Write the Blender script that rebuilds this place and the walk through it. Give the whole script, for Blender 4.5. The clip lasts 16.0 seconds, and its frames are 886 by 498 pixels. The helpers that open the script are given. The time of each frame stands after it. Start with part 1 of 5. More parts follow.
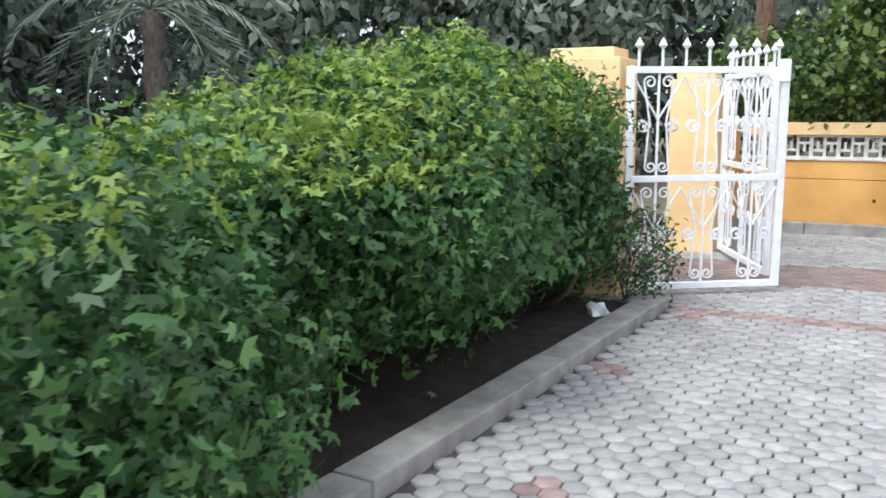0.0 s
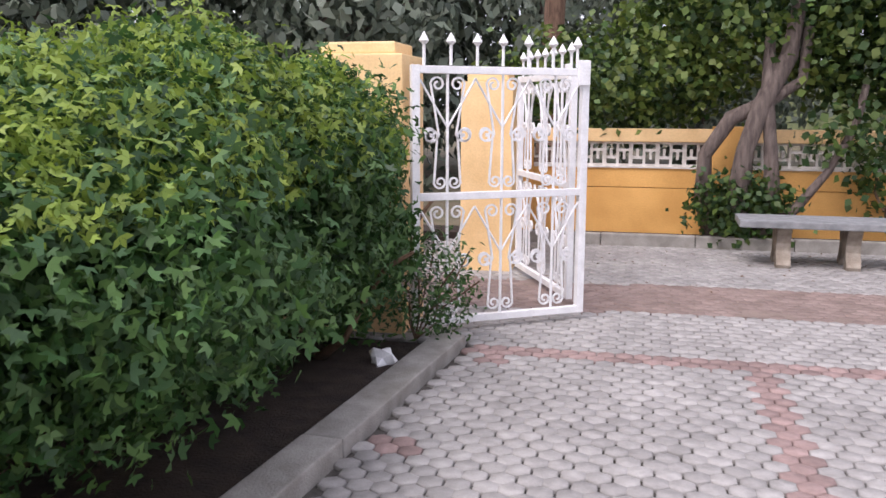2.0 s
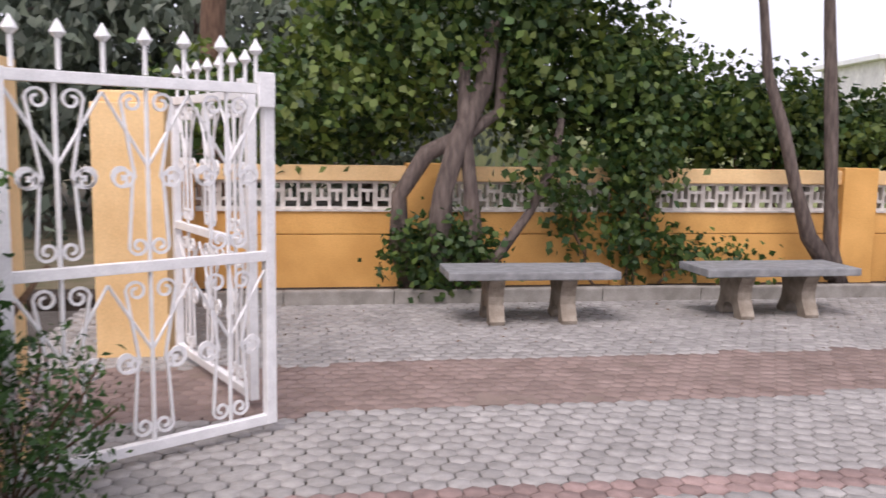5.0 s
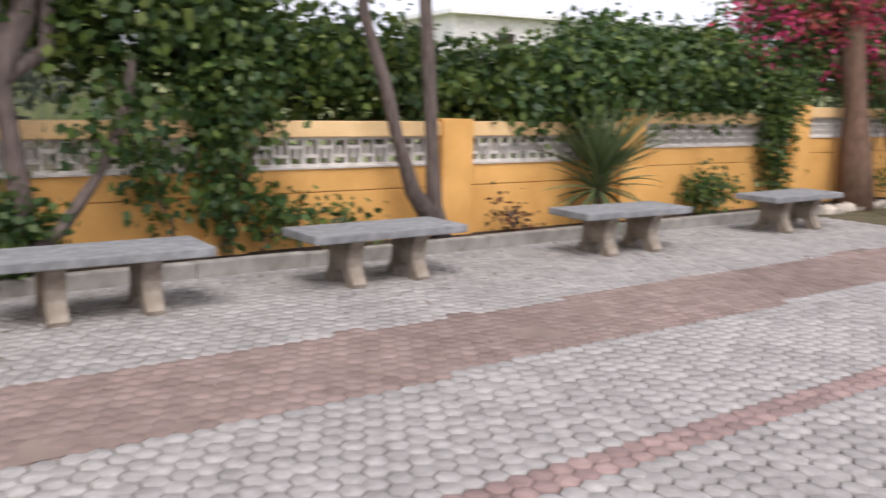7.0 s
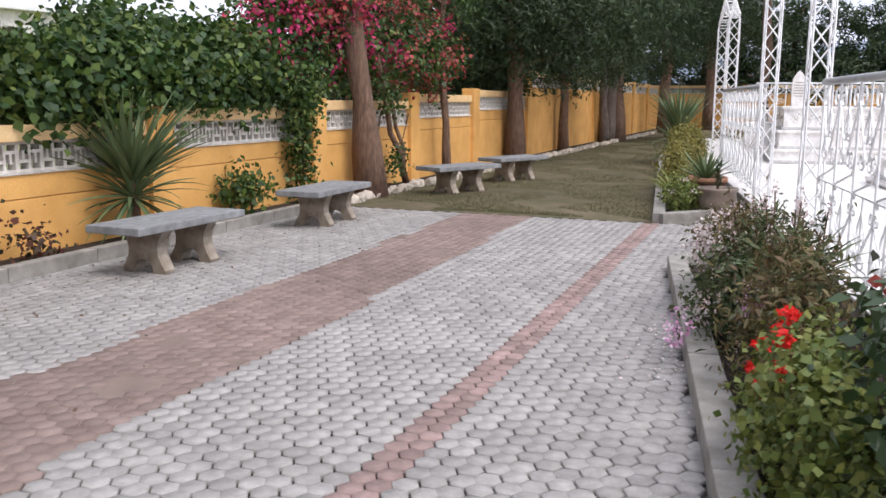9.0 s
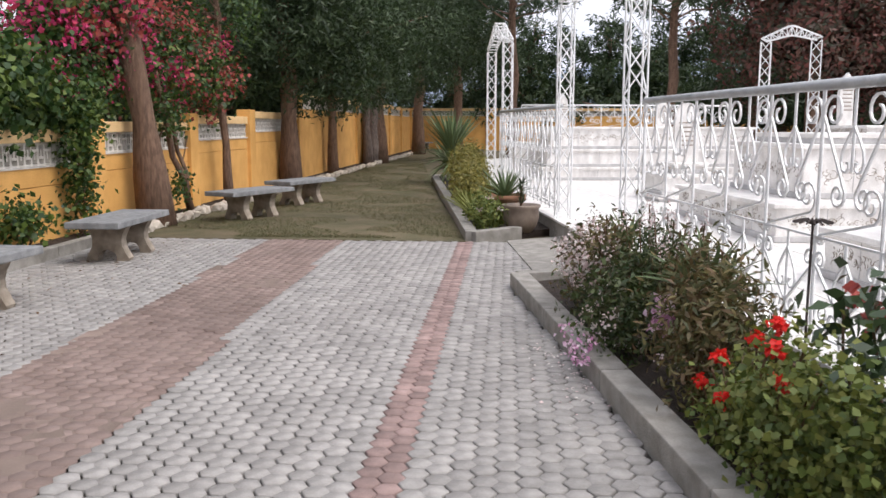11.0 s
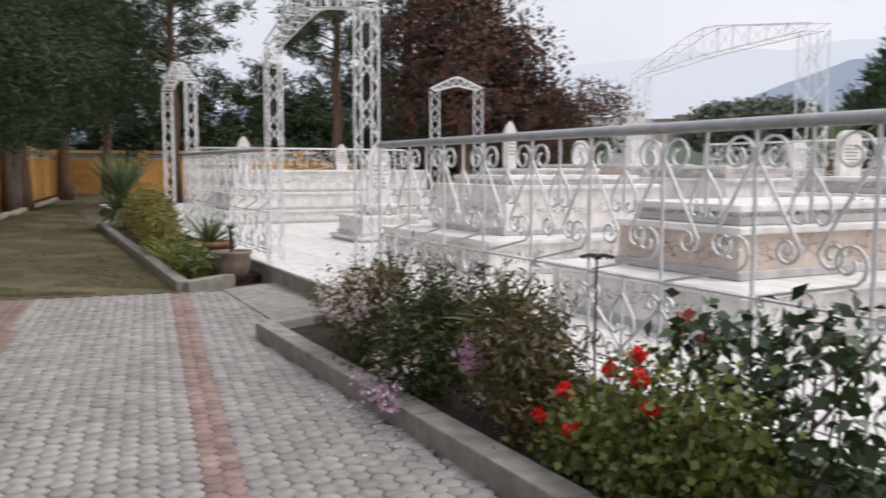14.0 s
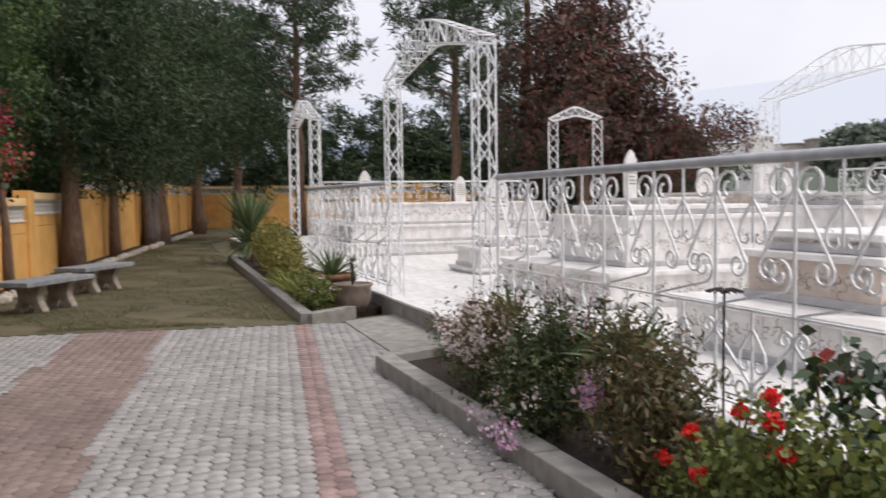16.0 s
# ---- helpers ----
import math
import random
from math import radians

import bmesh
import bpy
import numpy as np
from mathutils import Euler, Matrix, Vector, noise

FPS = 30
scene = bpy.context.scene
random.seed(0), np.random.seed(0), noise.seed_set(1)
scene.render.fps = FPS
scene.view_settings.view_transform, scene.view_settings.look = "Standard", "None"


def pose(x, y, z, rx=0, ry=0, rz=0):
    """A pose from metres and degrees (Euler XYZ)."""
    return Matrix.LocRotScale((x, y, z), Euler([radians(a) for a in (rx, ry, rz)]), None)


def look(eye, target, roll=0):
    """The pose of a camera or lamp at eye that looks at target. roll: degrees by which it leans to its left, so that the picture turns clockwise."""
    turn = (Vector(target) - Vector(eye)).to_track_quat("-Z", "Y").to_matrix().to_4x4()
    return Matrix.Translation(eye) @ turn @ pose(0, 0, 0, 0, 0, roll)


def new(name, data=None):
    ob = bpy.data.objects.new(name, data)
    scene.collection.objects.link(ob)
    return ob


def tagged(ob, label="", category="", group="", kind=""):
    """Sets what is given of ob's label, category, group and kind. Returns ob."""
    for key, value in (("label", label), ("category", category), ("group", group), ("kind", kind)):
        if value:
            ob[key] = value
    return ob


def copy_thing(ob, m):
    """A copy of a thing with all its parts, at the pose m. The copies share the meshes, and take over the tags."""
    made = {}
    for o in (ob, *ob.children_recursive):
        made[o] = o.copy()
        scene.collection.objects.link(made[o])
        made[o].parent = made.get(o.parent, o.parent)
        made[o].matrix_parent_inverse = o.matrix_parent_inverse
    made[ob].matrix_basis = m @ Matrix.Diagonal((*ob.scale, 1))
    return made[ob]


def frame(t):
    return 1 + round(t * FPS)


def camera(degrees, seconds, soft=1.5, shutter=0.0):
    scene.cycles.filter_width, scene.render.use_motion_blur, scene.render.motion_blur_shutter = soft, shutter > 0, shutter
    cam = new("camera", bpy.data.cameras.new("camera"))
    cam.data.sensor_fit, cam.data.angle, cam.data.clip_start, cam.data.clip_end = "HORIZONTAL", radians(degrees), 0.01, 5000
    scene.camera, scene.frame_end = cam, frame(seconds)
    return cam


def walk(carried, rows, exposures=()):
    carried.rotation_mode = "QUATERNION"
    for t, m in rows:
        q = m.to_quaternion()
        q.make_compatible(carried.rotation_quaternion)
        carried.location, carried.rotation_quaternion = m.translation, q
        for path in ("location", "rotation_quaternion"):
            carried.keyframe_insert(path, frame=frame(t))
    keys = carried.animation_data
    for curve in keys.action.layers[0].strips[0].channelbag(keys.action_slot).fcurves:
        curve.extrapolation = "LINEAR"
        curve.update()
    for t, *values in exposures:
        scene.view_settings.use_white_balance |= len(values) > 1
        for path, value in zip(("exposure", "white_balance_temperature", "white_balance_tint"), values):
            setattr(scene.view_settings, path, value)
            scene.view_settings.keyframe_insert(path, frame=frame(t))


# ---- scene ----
cam = camera(54.2, 16.0, shutter=0.5)
PATH = [
    (0.0, pose(-2.224, -1.079, 1.487, 80.63, 0.31, 26.30)),
    (0.5, pose(-2.247, -0.834, 1.492, 80.69, -0.02, 22.97)),
    (1.0, pose(-2.365, -0.533, 1.521, 80.03, 0.32, 14.82)),
    (1.5, pose(-2.419, -0.248, 1.522, 80.09, 0.53, 11.70)),
    (2.0, pose(-2.450, 0.045, 1.515, 80.64, -0.19, 13.03)),
    (2.5, pose(-2.599, 0.321, 1.493, 80.48, 0.43, 12.76)),
    (3.0, pose(-2.697, 0.651, 1.488, 80.43, 1.90, 10.25)),
    (3.5, pose(-2.749, 0.937, 1.491, 81.53, -0.59, 8.06)),
    (4.0, pose(-2.830, 1.261, 1.483, 83.00, -1.98, 1.00)),
    (6.5, pose(-2.310, 2.545, 1.537, 80.53, -0.43, -24.33)),
    (7.0, pose(-2.238, 2.842, 1.525, 80.03, -1.31, -35.16)),
    (7.5, pose(-2.164, 3.046, 1.507, 79.83, -0.39, -46.12)),
    (8.0, pose(-2.046, 3.292, 1.526, 79.90, -1.66, -57.08)),
    (8.5, pose(-2.037, 3.589, 1.552, 79.97, -1.79, -65.94)),
    (9.0, pose(-2.040, 3.827, 1.518, 80.22, -0.32, -68.73)),
    (9.5, pose(-1.937, 4.076, 1.498, 80.52, 0.05, -71.89)),
    (10.0, pose(-1.948, 4.316, 1.469, 80.87, -0.63, -78.48)),
    (12.5, pose(-1.704, 5.263, 1.487, 83.51, 0.54, -89.71)),
    (13.0, pose(-1.668, 5.374, 1.487, 84.74, 0.26, -93.14)),
    (13.5, pose(-1.637, 5.516, 1.478, 84.69, 0.06, -100.45)),
    (14.0, pose(-1.621, 5.583, 1.479, 84.63, -0.09, -108.73)),
    (14.5, pose(-1.607, 5.593, 1.480, 84.73, -0.12, -112.99)),
    (15.0, pose(-1.599, 5.600, 1.486, 85.84, 0.09, -111.63)),
    (15.5, pose(-1.590, 5.595, 1.489, 86.00, 0.60, -106.35)),
    (16.0, pose(-1.577, 5.562, 1.496, 86.69, 0.78, -100.91)),
]
walk(cam, PATH, [(0.0, 1.3, 5650, 6), (1.0, 1.15, 5950, 17), (2.5, 0.95, 6050, 20), (4.0, 0.72, 6150, 22), (6.5, 0.9, 6200, 16), (9.0, 0.9, 6000, 13), (12.5, 0.6, 6300, 11), (14.5, 0.34, 6250, 11), (16.0, 0.46, 6300, 12)])

# ---- light: bright overcast evening ----
world = bpy.data.worlds.new("overcast_sky")
scene.world = world
world.use_nodes = True
wn, wl = world.node_tree.nodes, world.node_tree.links
sky = wn.new("ShaderNodeTexSky")
sky.sky_type = "NISHITA"
sky.sun_disc = False
sky.sun_elevation, sky.sun_rotation = radians(38), radians(200)
sky.dust_density, sky.air_density = 4.0, 1.0
skyscale = wn.new("ShaderNodeMixRGB")
skyscale.blend_type = "MULTIPLY"
skyscale.inputs[0].default_value = 1.0
skyscale.inputs[2].default_value = (0.10, 0.10, 0.10, 1)
cloud = wn.new("ShaderNodeTexNoise")
cloud.inputs["Scale"].default_value = 2.2
cloud.inputs["Detail"].default_value = 4
wco = wn.new("ShaderNodeTexCoord")
wl.new(wco.outputs["Generated"], cloud.inputs["Vector"])
cramp = wn.new("ShaderNodeValToRGB")
cramp.color_ramp.elements[0].position, cramp.color_ramp.elements[0].color = 0.3, (0.58, 0.575, 0.625, 1)
cramp.color_ramp.elements[1].position, cramp.color_ramp.elements[1].color = 0.7, (0.82, 0.80, 0.82, 1)
wl.new(cloud.outputs["Fac"], cramp.inputs["Fac"])
wmix = wn.new("ShaderNodeMixRGB")
wmix.inputs[0].default_value = 0.85
wl.new(sky.outputs[0], skyscale.inputs[1])
wl.new(skyscale.outputs[0], wmix.inputs[1])
wl.new(cramp.outputs[0], wmix.inputs[2])
wl.new(wmix.outputs[0], wn["Background"].inputs["Color"])
wn["Background"].inputs["Strength"].default_value = 1.0
sun_data = bpy.data.lights.new("sun", "SUN")
sun_data.energy, sun_data.angle, sun_data.color = 1.5, radians(30), (1.0, 0.93, 0.84)
sun = new("sun", sun_data)
sun.matrix_world = look((0, 0, 30), (8, 14, 4))

rng = np.random.default_rng(7)


# ---- materials ----
def mat(name, a, b=None, rough=0.7, scale=8.0, bump=0.2, fine=60.0, stain=0.25, metal=0.0, island=0.0, objvar=0.0, stretch=None, spec=0.4):
    b = b or tuple(c * 0.7 for c in a)
    m = bpy.data.materials.new(name)
    m.use_nodes = True
    n, l = m.node_tree.nodes, m.node_tree.links
    p = n["Principled BSDF"]
    co = n.new("ShaderNodeTexCoord")
    src = co.outputs["Object"]
    if stretch:
        mp = n.new("ShaderNodeMapping")
        mp.inputs["Scale"].default_value = stretch
        l.new(src, mp.inputs["Vector"])
        src = mp.outputs[0]
    t1, t2, t3 = (n.new("ShaderNodeTexNoise") for _ in range(3))
    for t, s, d in ((t1, scale, 5), (t2, fine, 6), (t3, scale * 0.13, 4)):
        t.inputs["Scale"].default_value, t.inputs["Detail"].default_value = s, d
        l.new(src, t.inputs["Vector"])
    r1 = n.new("ShaderNodeValToRGB")
    r1.color_ramp.elements[0].position, r1.color_ramp.elements[1].position = 0.35, 0.68
    r1.color_ramp.elements[0].color, r1.color_ramp.elements[1].color = (*b, 1), (*a, 1)
    l.new(t1.outputs["Fac"], r1.inputs["Fac"])
    col = r1.outputs[0]

    def times(col, fac, lo, hi):
        mr = n.new("ShaderNodeMapRange")
        mr.inputs["To Min"].default_value, mr.inputs["To Max"].default_value = lo, hi
        l.new(fac, mr.inputs["Value"])
        mx = n.new("ShaderNodeMixRGB")
        mx.blend_type = "MULTIPLY"
        mx.inputs[0].default_value = 1
        l.new(col, mx.inputs[1])
        l.new(mr.outputs[0], mx.inputs[2])
        return mx.outputs[0]

    col = times(col, t3.outputs["Fac"], 1 - 1.6 * stain, 1 + 1.2 * stain)
    col = times(col, t2.outputs["Fac"], 0.82, 1.18)
    if island:
        g = n.new("ShaderNodeNewGeometry")
        col = times(col, g.outputs["Random Per Island"], 1 - island, 1 + island)
    if objvar:
        g = n.new("ShaderNodeObjectInfo")
        col = times(col, g.outputs["Random"], 1 - objvar, 1 + objvar)
    l.new(col, p.inputs["Base Color"])
    p.inputs["Roughness"].default_value, p.inputs["Metallic"].default_value = rough, metal
    p.inputs["Specular IOR Level"].default_value = spec
    if bump:
        add = n.new("ShaderNodeMath")
        add.operation = "ADD"
        l.new(t1.outputs["Fac"], add.inputs[0])
        l.new(t2.outputs["Fac"], add.inputs[1])
        bp = n.new("ShaderNodeBump")
        bp.inputs["Strength"].default_value, bp.inputs["Distance"].default_value = bump, 0.02
        l.new(add.outputs[0], bp.inputs["Height"])
        l.new(bp.outputs[0], p.inputs["Normal"])
    return m


def leafmat(name, cols, rough=0.55, trans=0.25):
    m = bpy.data.materials.new(name)
    m.use_nodes = True
    n, l = m.node_tree.nodes, m.node_tree.links
    p = n["Principled BSDF"]
    g = n.new("ShaderNodeNewGeometry")
    r = n.new("ShaderNodeValToRGB")
    e = r.color_ramp.elements
    while len(e) < len(cols):
        e.new(0.5)
    for i, c in enumerate(cols):
        e[i].position, e[i].color = i / max(1, len(cols) - 1), (*c, 1)
    l.new(g.outputs["Random Per Island"], r.inputs["Fac"])
    co = n.new("ShaderNodeTexCoord")
    t = n.new("ShaderNodeTexNoise")
    t.inputs["Scale"].default_value = 1.6
    l.new(co.outputs["Object"], t.inputs["Vector"])
    mr = n.new("ShaderNodeMapRange")
    mr.inputs["To Min"].default_value, mr.inputs["To Max"].default_value = 0.55, 1.45
    l.new(t.outputs["Fac"], mr.inputs["Value"])
    mx = n.new("ShaderNodeMixRGB")
    mx.blend_type = "MULTIPLY"
    mx.inputs[0].default_value = 1
    l.new(r.outputs[0], mx.inputs[1])
    l.new(mr.outputs[0], mx.inputs[2])
    l.new(mx.outputs[0], p.inputs["Base Color"])
    p.inputs["Roughness"].default_value = rough
    tr = n.new("ShaderNodeBsdfTranslucent")
    l.new(mx.outputs[0], tr.inputs["Color"])
    ms = n.new("ShaderNodeMixShader")
    ms.inputs[0].default_value = trans
    l.new(p.outputs[0], ms.inputs[1])
    l.new(tr.outputs[0], ms.inputs[2])
    l.new(ms.outputs[0], n["Material Output"].inputs["Surface"])
    return m


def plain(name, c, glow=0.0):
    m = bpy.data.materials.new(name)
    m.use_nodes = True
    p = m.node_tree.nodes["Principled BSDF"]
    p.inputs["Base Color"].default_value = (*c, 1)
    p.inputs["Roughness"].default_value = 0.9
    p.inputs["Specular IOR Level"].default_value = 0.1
    # glow: a backdrop colour with aerial haze mixed in, shown as emission
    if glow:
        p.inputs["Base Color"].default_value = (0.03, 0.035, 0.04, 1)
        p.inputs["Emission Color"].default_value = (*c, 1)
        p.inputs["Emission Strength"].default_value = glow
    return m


PAVER = mat("grey_paver", (0.37, 0.352, 0.335), (0.275, 0.262, 0.248), 0.85, 14, 0.25, 120, 0.22, island=0.13)
PAVER_PIECE = mat("grey_paver_piece", (0.37, 0.352, 0.335), (0.275, 0.262, 0.248), 0.85, 14, 0.25, 120, 0.1, objvar=0.13)
PAVER_RED = mat("red_paver", (0.33, 0.235, 0.215), (0.24, 0.17, 0.155), 0.85, 14, 0.25, 120, 0.25, island=0.2)
PAVER_BROWN = mat("dusty_red_paver", (0.285, 0.215, 0.19), (0.205, 0.15, 0.13), 0.95, 4, 0.3, 110, 0.3, island=0.12)
BAND_DUST = mat("dust_on_band", (0.27, 0.205, 0.175), (0.19, 0.145, 0.12), 0.98, 3, 0.4, 90, 0.3)
JOINT = mat("joint_sand", (0.10, 0.09, 0.08), None, 0.95, 20, 0.4, 150, 0.2)
SOIL = mat("soil", (0.05, 0.035, 0.026), (0.025, 0.018, 0.014), 0.95, 9, 0.9, 70, 0.3)
EARTH = mat("dry_earth", (0.17, 0.135, 0.09), (0.10, 0.095, 0.05), 0.95, 2.5, 0.6, 50, 0.35)
LAWN = mat("worn_lawn", (0.155, 0.122, 0.075), (0.085, 0.08, 0.038), 0.95, 1.8, 0.8, 45, 0.35)
CONCRETE = mat("concrete", (0.36, 0.34, 0.31), (0.24, 0.225, 0.20), 0.88, 7, 0.35, 90, 0.3)
STONEGREY = mat("bench_stone", (0.30, 0.305, 0.31), (0.20, 0.205, 0.21), 0.75, 11, 0.25, 130, 0.25)
LEGSTONE = mat("bench_leg_stone", (0.38, 0.33, 0.27), (0.22, 0.18, 0.14), 0.85, 9, 0.4, 90, 0.35)
YELLOW = mat("ochre_wall_paint", (0.80, 0.45, 0.14), (0.66, 0.355, 0.10), 0.8, 2.2, 0.15, 70, 0.22)
YELLOW_LIGHT = mat("pale_ochre_paint", (0.87, 0.62, 0.32), (0.77, 0.52, 0.25), 0.8, 3, 0.12, 70, 0.15)
SCREENWHITE = mat("white_screen_block", (0.72, 0.69, 0.64), (0.5, 0.46, 0.41), 0.8, 9, 0.2, 90, 0.2)
WHITEIRON = mat("white_iron_paint", (0.88, 0.88, 0.88), (0.76, 0.76, 0.76), 0.4, 12, 0.05, 90, 0.12)
RAILGREY = mat("grey_top_rail_paint", (0.52, 0.53, 0.54), (0.40, 0.41, 0.42), 0.4, 9, 0.05, 90, 0.15)
MARBLE = mat("white_marble", (0.90, 0.88, 0.855), (0.68, 0.655, 0.63), 0.35, 3.2, 0.08, 40, 0.2, stretch=(1, 2.5, 1.3))
MARBLE_GREY = mat("grey_marble", (0.58, 0.57, 0.57), (0.42, 0.41, 0.41), 0.4, 3.0, 0.06, 40, 0.15, stretch=(1, 2.5, 1))
MARBLE_PINK = mat("beige_marble", (0.70, 0.60, 0.52), (0.52, 0.43, 0.37), 0.5, 3.5, 0.1, 40, 0.2)
CARVE = mat("carved_line", (0.36, 0.30, 0.245), None, 0.8, 20, 0.1, 60)
BARK = mat("brown_bark", (0.25, 0.155, 0.105), (0.13, 0.08, 0.055), 0.95, 9, 1.0, 45, 0.25, stretch=(3, 3, 0.6))
BARK_GREY = mat("grey_bark", (0.22, 0.175, 0.15), (0.11, 0.085, 0.075), 0.95, 9, 1.0, 45, 0.25, stretch=(3, 3, 0.6))
STEM = mat("plant_stem", (0.16, 0.10, 0.06), None, 0.9, 15, 0.4)
TERRACOTTA = mat("terracotta", (0.42, 0.22, 0.13), (0.30, 0.15, 0.09), 0.85, 8, 0.3, 70, 0.3)
URN = mat("brown_glazed_pot", (0.30, 0.24, 0.19), (0.20, 0.15, 0.12), 0.5, 7, 0.2, 70, 0.3)
WHITESTONE = mat("whitewashed_stone", (0.62, 0.56, 0.48), (0.40, 0.35, 0.29), 0.9, 9, 0.6, 60, 0.3, objvar=0.2)
RUST = mat("dark_rusty_wire", (0.06, 0.045, 0.04), None, 0.8, 20, 0.3)

HEDGE = leafmat("hedge_leaf", [(0.0216, 0.0612, 0.0173), (0.0432, 0.112, 0.0259), (0.09, 0.173, 0.0374), (0.0324, 0.0864, 0.023)])
HEDGE_TIP = leafmat("hedge_young_leaf", [(0.15, 0.24, 0.036), (0.26, 0.34, 0.05), (0.2, 0.3, 0.045)], trans=0.35)
VINE = leafmat("vine_leaf", [(0.0204, 0.051, 0.0136), (0.034, 0.0816, 0.017), (0.0884, 0.136, 0.0204), (0.0272, 0.0612, 0.017)])
VINE_LIGHT = leafmat("vine_light_leaf", [(0.085, 0.145, 0.0213), (0.145, 0.187, 0.034), (0.0595, 0.119, 0.0255)])
DARKLEAF = leafmat("conifer_needle", [(0.0165, 0.0345, 0.012), (0.0338, 0.0615, 0.0203), (0.0562, 0.0863, 0.0285)])
# leaf greens lifted and greyed to paint in haze over far foliage
FARLEAF_HAZE = leafmat("far_tree_leaf", [(0.09, 0.12, 0.09), (0.16, 0.195, 0.14), (0.24, 0.27, 0.21)])
PINELEAF = leafmat("pine_needle", [(0.03, 0.055, 0.025), (0.05, 0.085, 0.035), (0.07, 0.10, 0.045)])
REDLEAF = leafmat("red_brown_leaf", [(0.03, 0.04, 0.02), (0.07, 0.035, 0.025), (0.16, 0.045, 0.035), (0.035, 0.045, 0.02)])
MAGENTA = leafmat("magenta_bract", [(0.50, 0.035, 0.12), (0.62, 0.06, 0.22), (0.45, 0.04, 0.06)], trans=0.35)
CORAL = leafmat("coral_bract", [(0.42, 0.07, 0.05), (0.28, 0.05, 0.05), (0.48, 0.10, 0.08)])
REDFLOWER = leafmat("scarlet_petal", [(0.80, 0.02, 0.012), (0.65, 0.015, 0.01)], trans=0.3)
PINKFLOWER = leafmat("pink_petal", [(0.62, 0.28, 0.52), (0.72, 0.45, 0.62), (0.75, 0.62, 0.70)], trans=0.3)
PALEFLOWER = leafmat("pale_petal", [(0.75, 0.70, 0.68), (0.70, 0.52, 0.52), (0.8, 0.78, 0.74)], trans=0.3)
BEDLEAF = leafmat("bed_leaf", [(0.0285, 0.057, 0.019), (0.0665, 0.123, 0.0285), (0.162, 0.0855, 0.0475), (0.0475, 0.095, 0.0238), (0.133, 0.171, 0.0475)])
GERANIUM = leafmat("geranium_leaf", [(0.07, 0.11, 0.025), (0.14, 0.18, 0.035), (0.23, 0.24, 0.055), (0.10, 0.15, 0.03)])
GLOSSLEAF = leafmat("glossy_dark_leaf", [(0.03, 0.055, 0.022), (0.05, 0.085, 0.03), (0.035, 0.06, 0.025)], rough=0.3, trans=0.1)
SWORD = leafmat("sword_leaf", [(0.07, 0.11, 0.045), (0.12, 0.17, 0.07), (0.16, 0.19, 0.09)], trans=0.15)
YELLOWLEAF = leafmat("yellow_green_leaf", [(0.20, 0.19, 0.04), (0.28, 0.23, 0.05), (0.12, 0.14, 0.04)])
GRASSBLADE = leafmat("grass_blade", [(0.10, 0.105, 0.038), (0.15, 0.13, 0.058), (0.08, 0.095, 0.033), (0.165, 0.135, 0.075)])


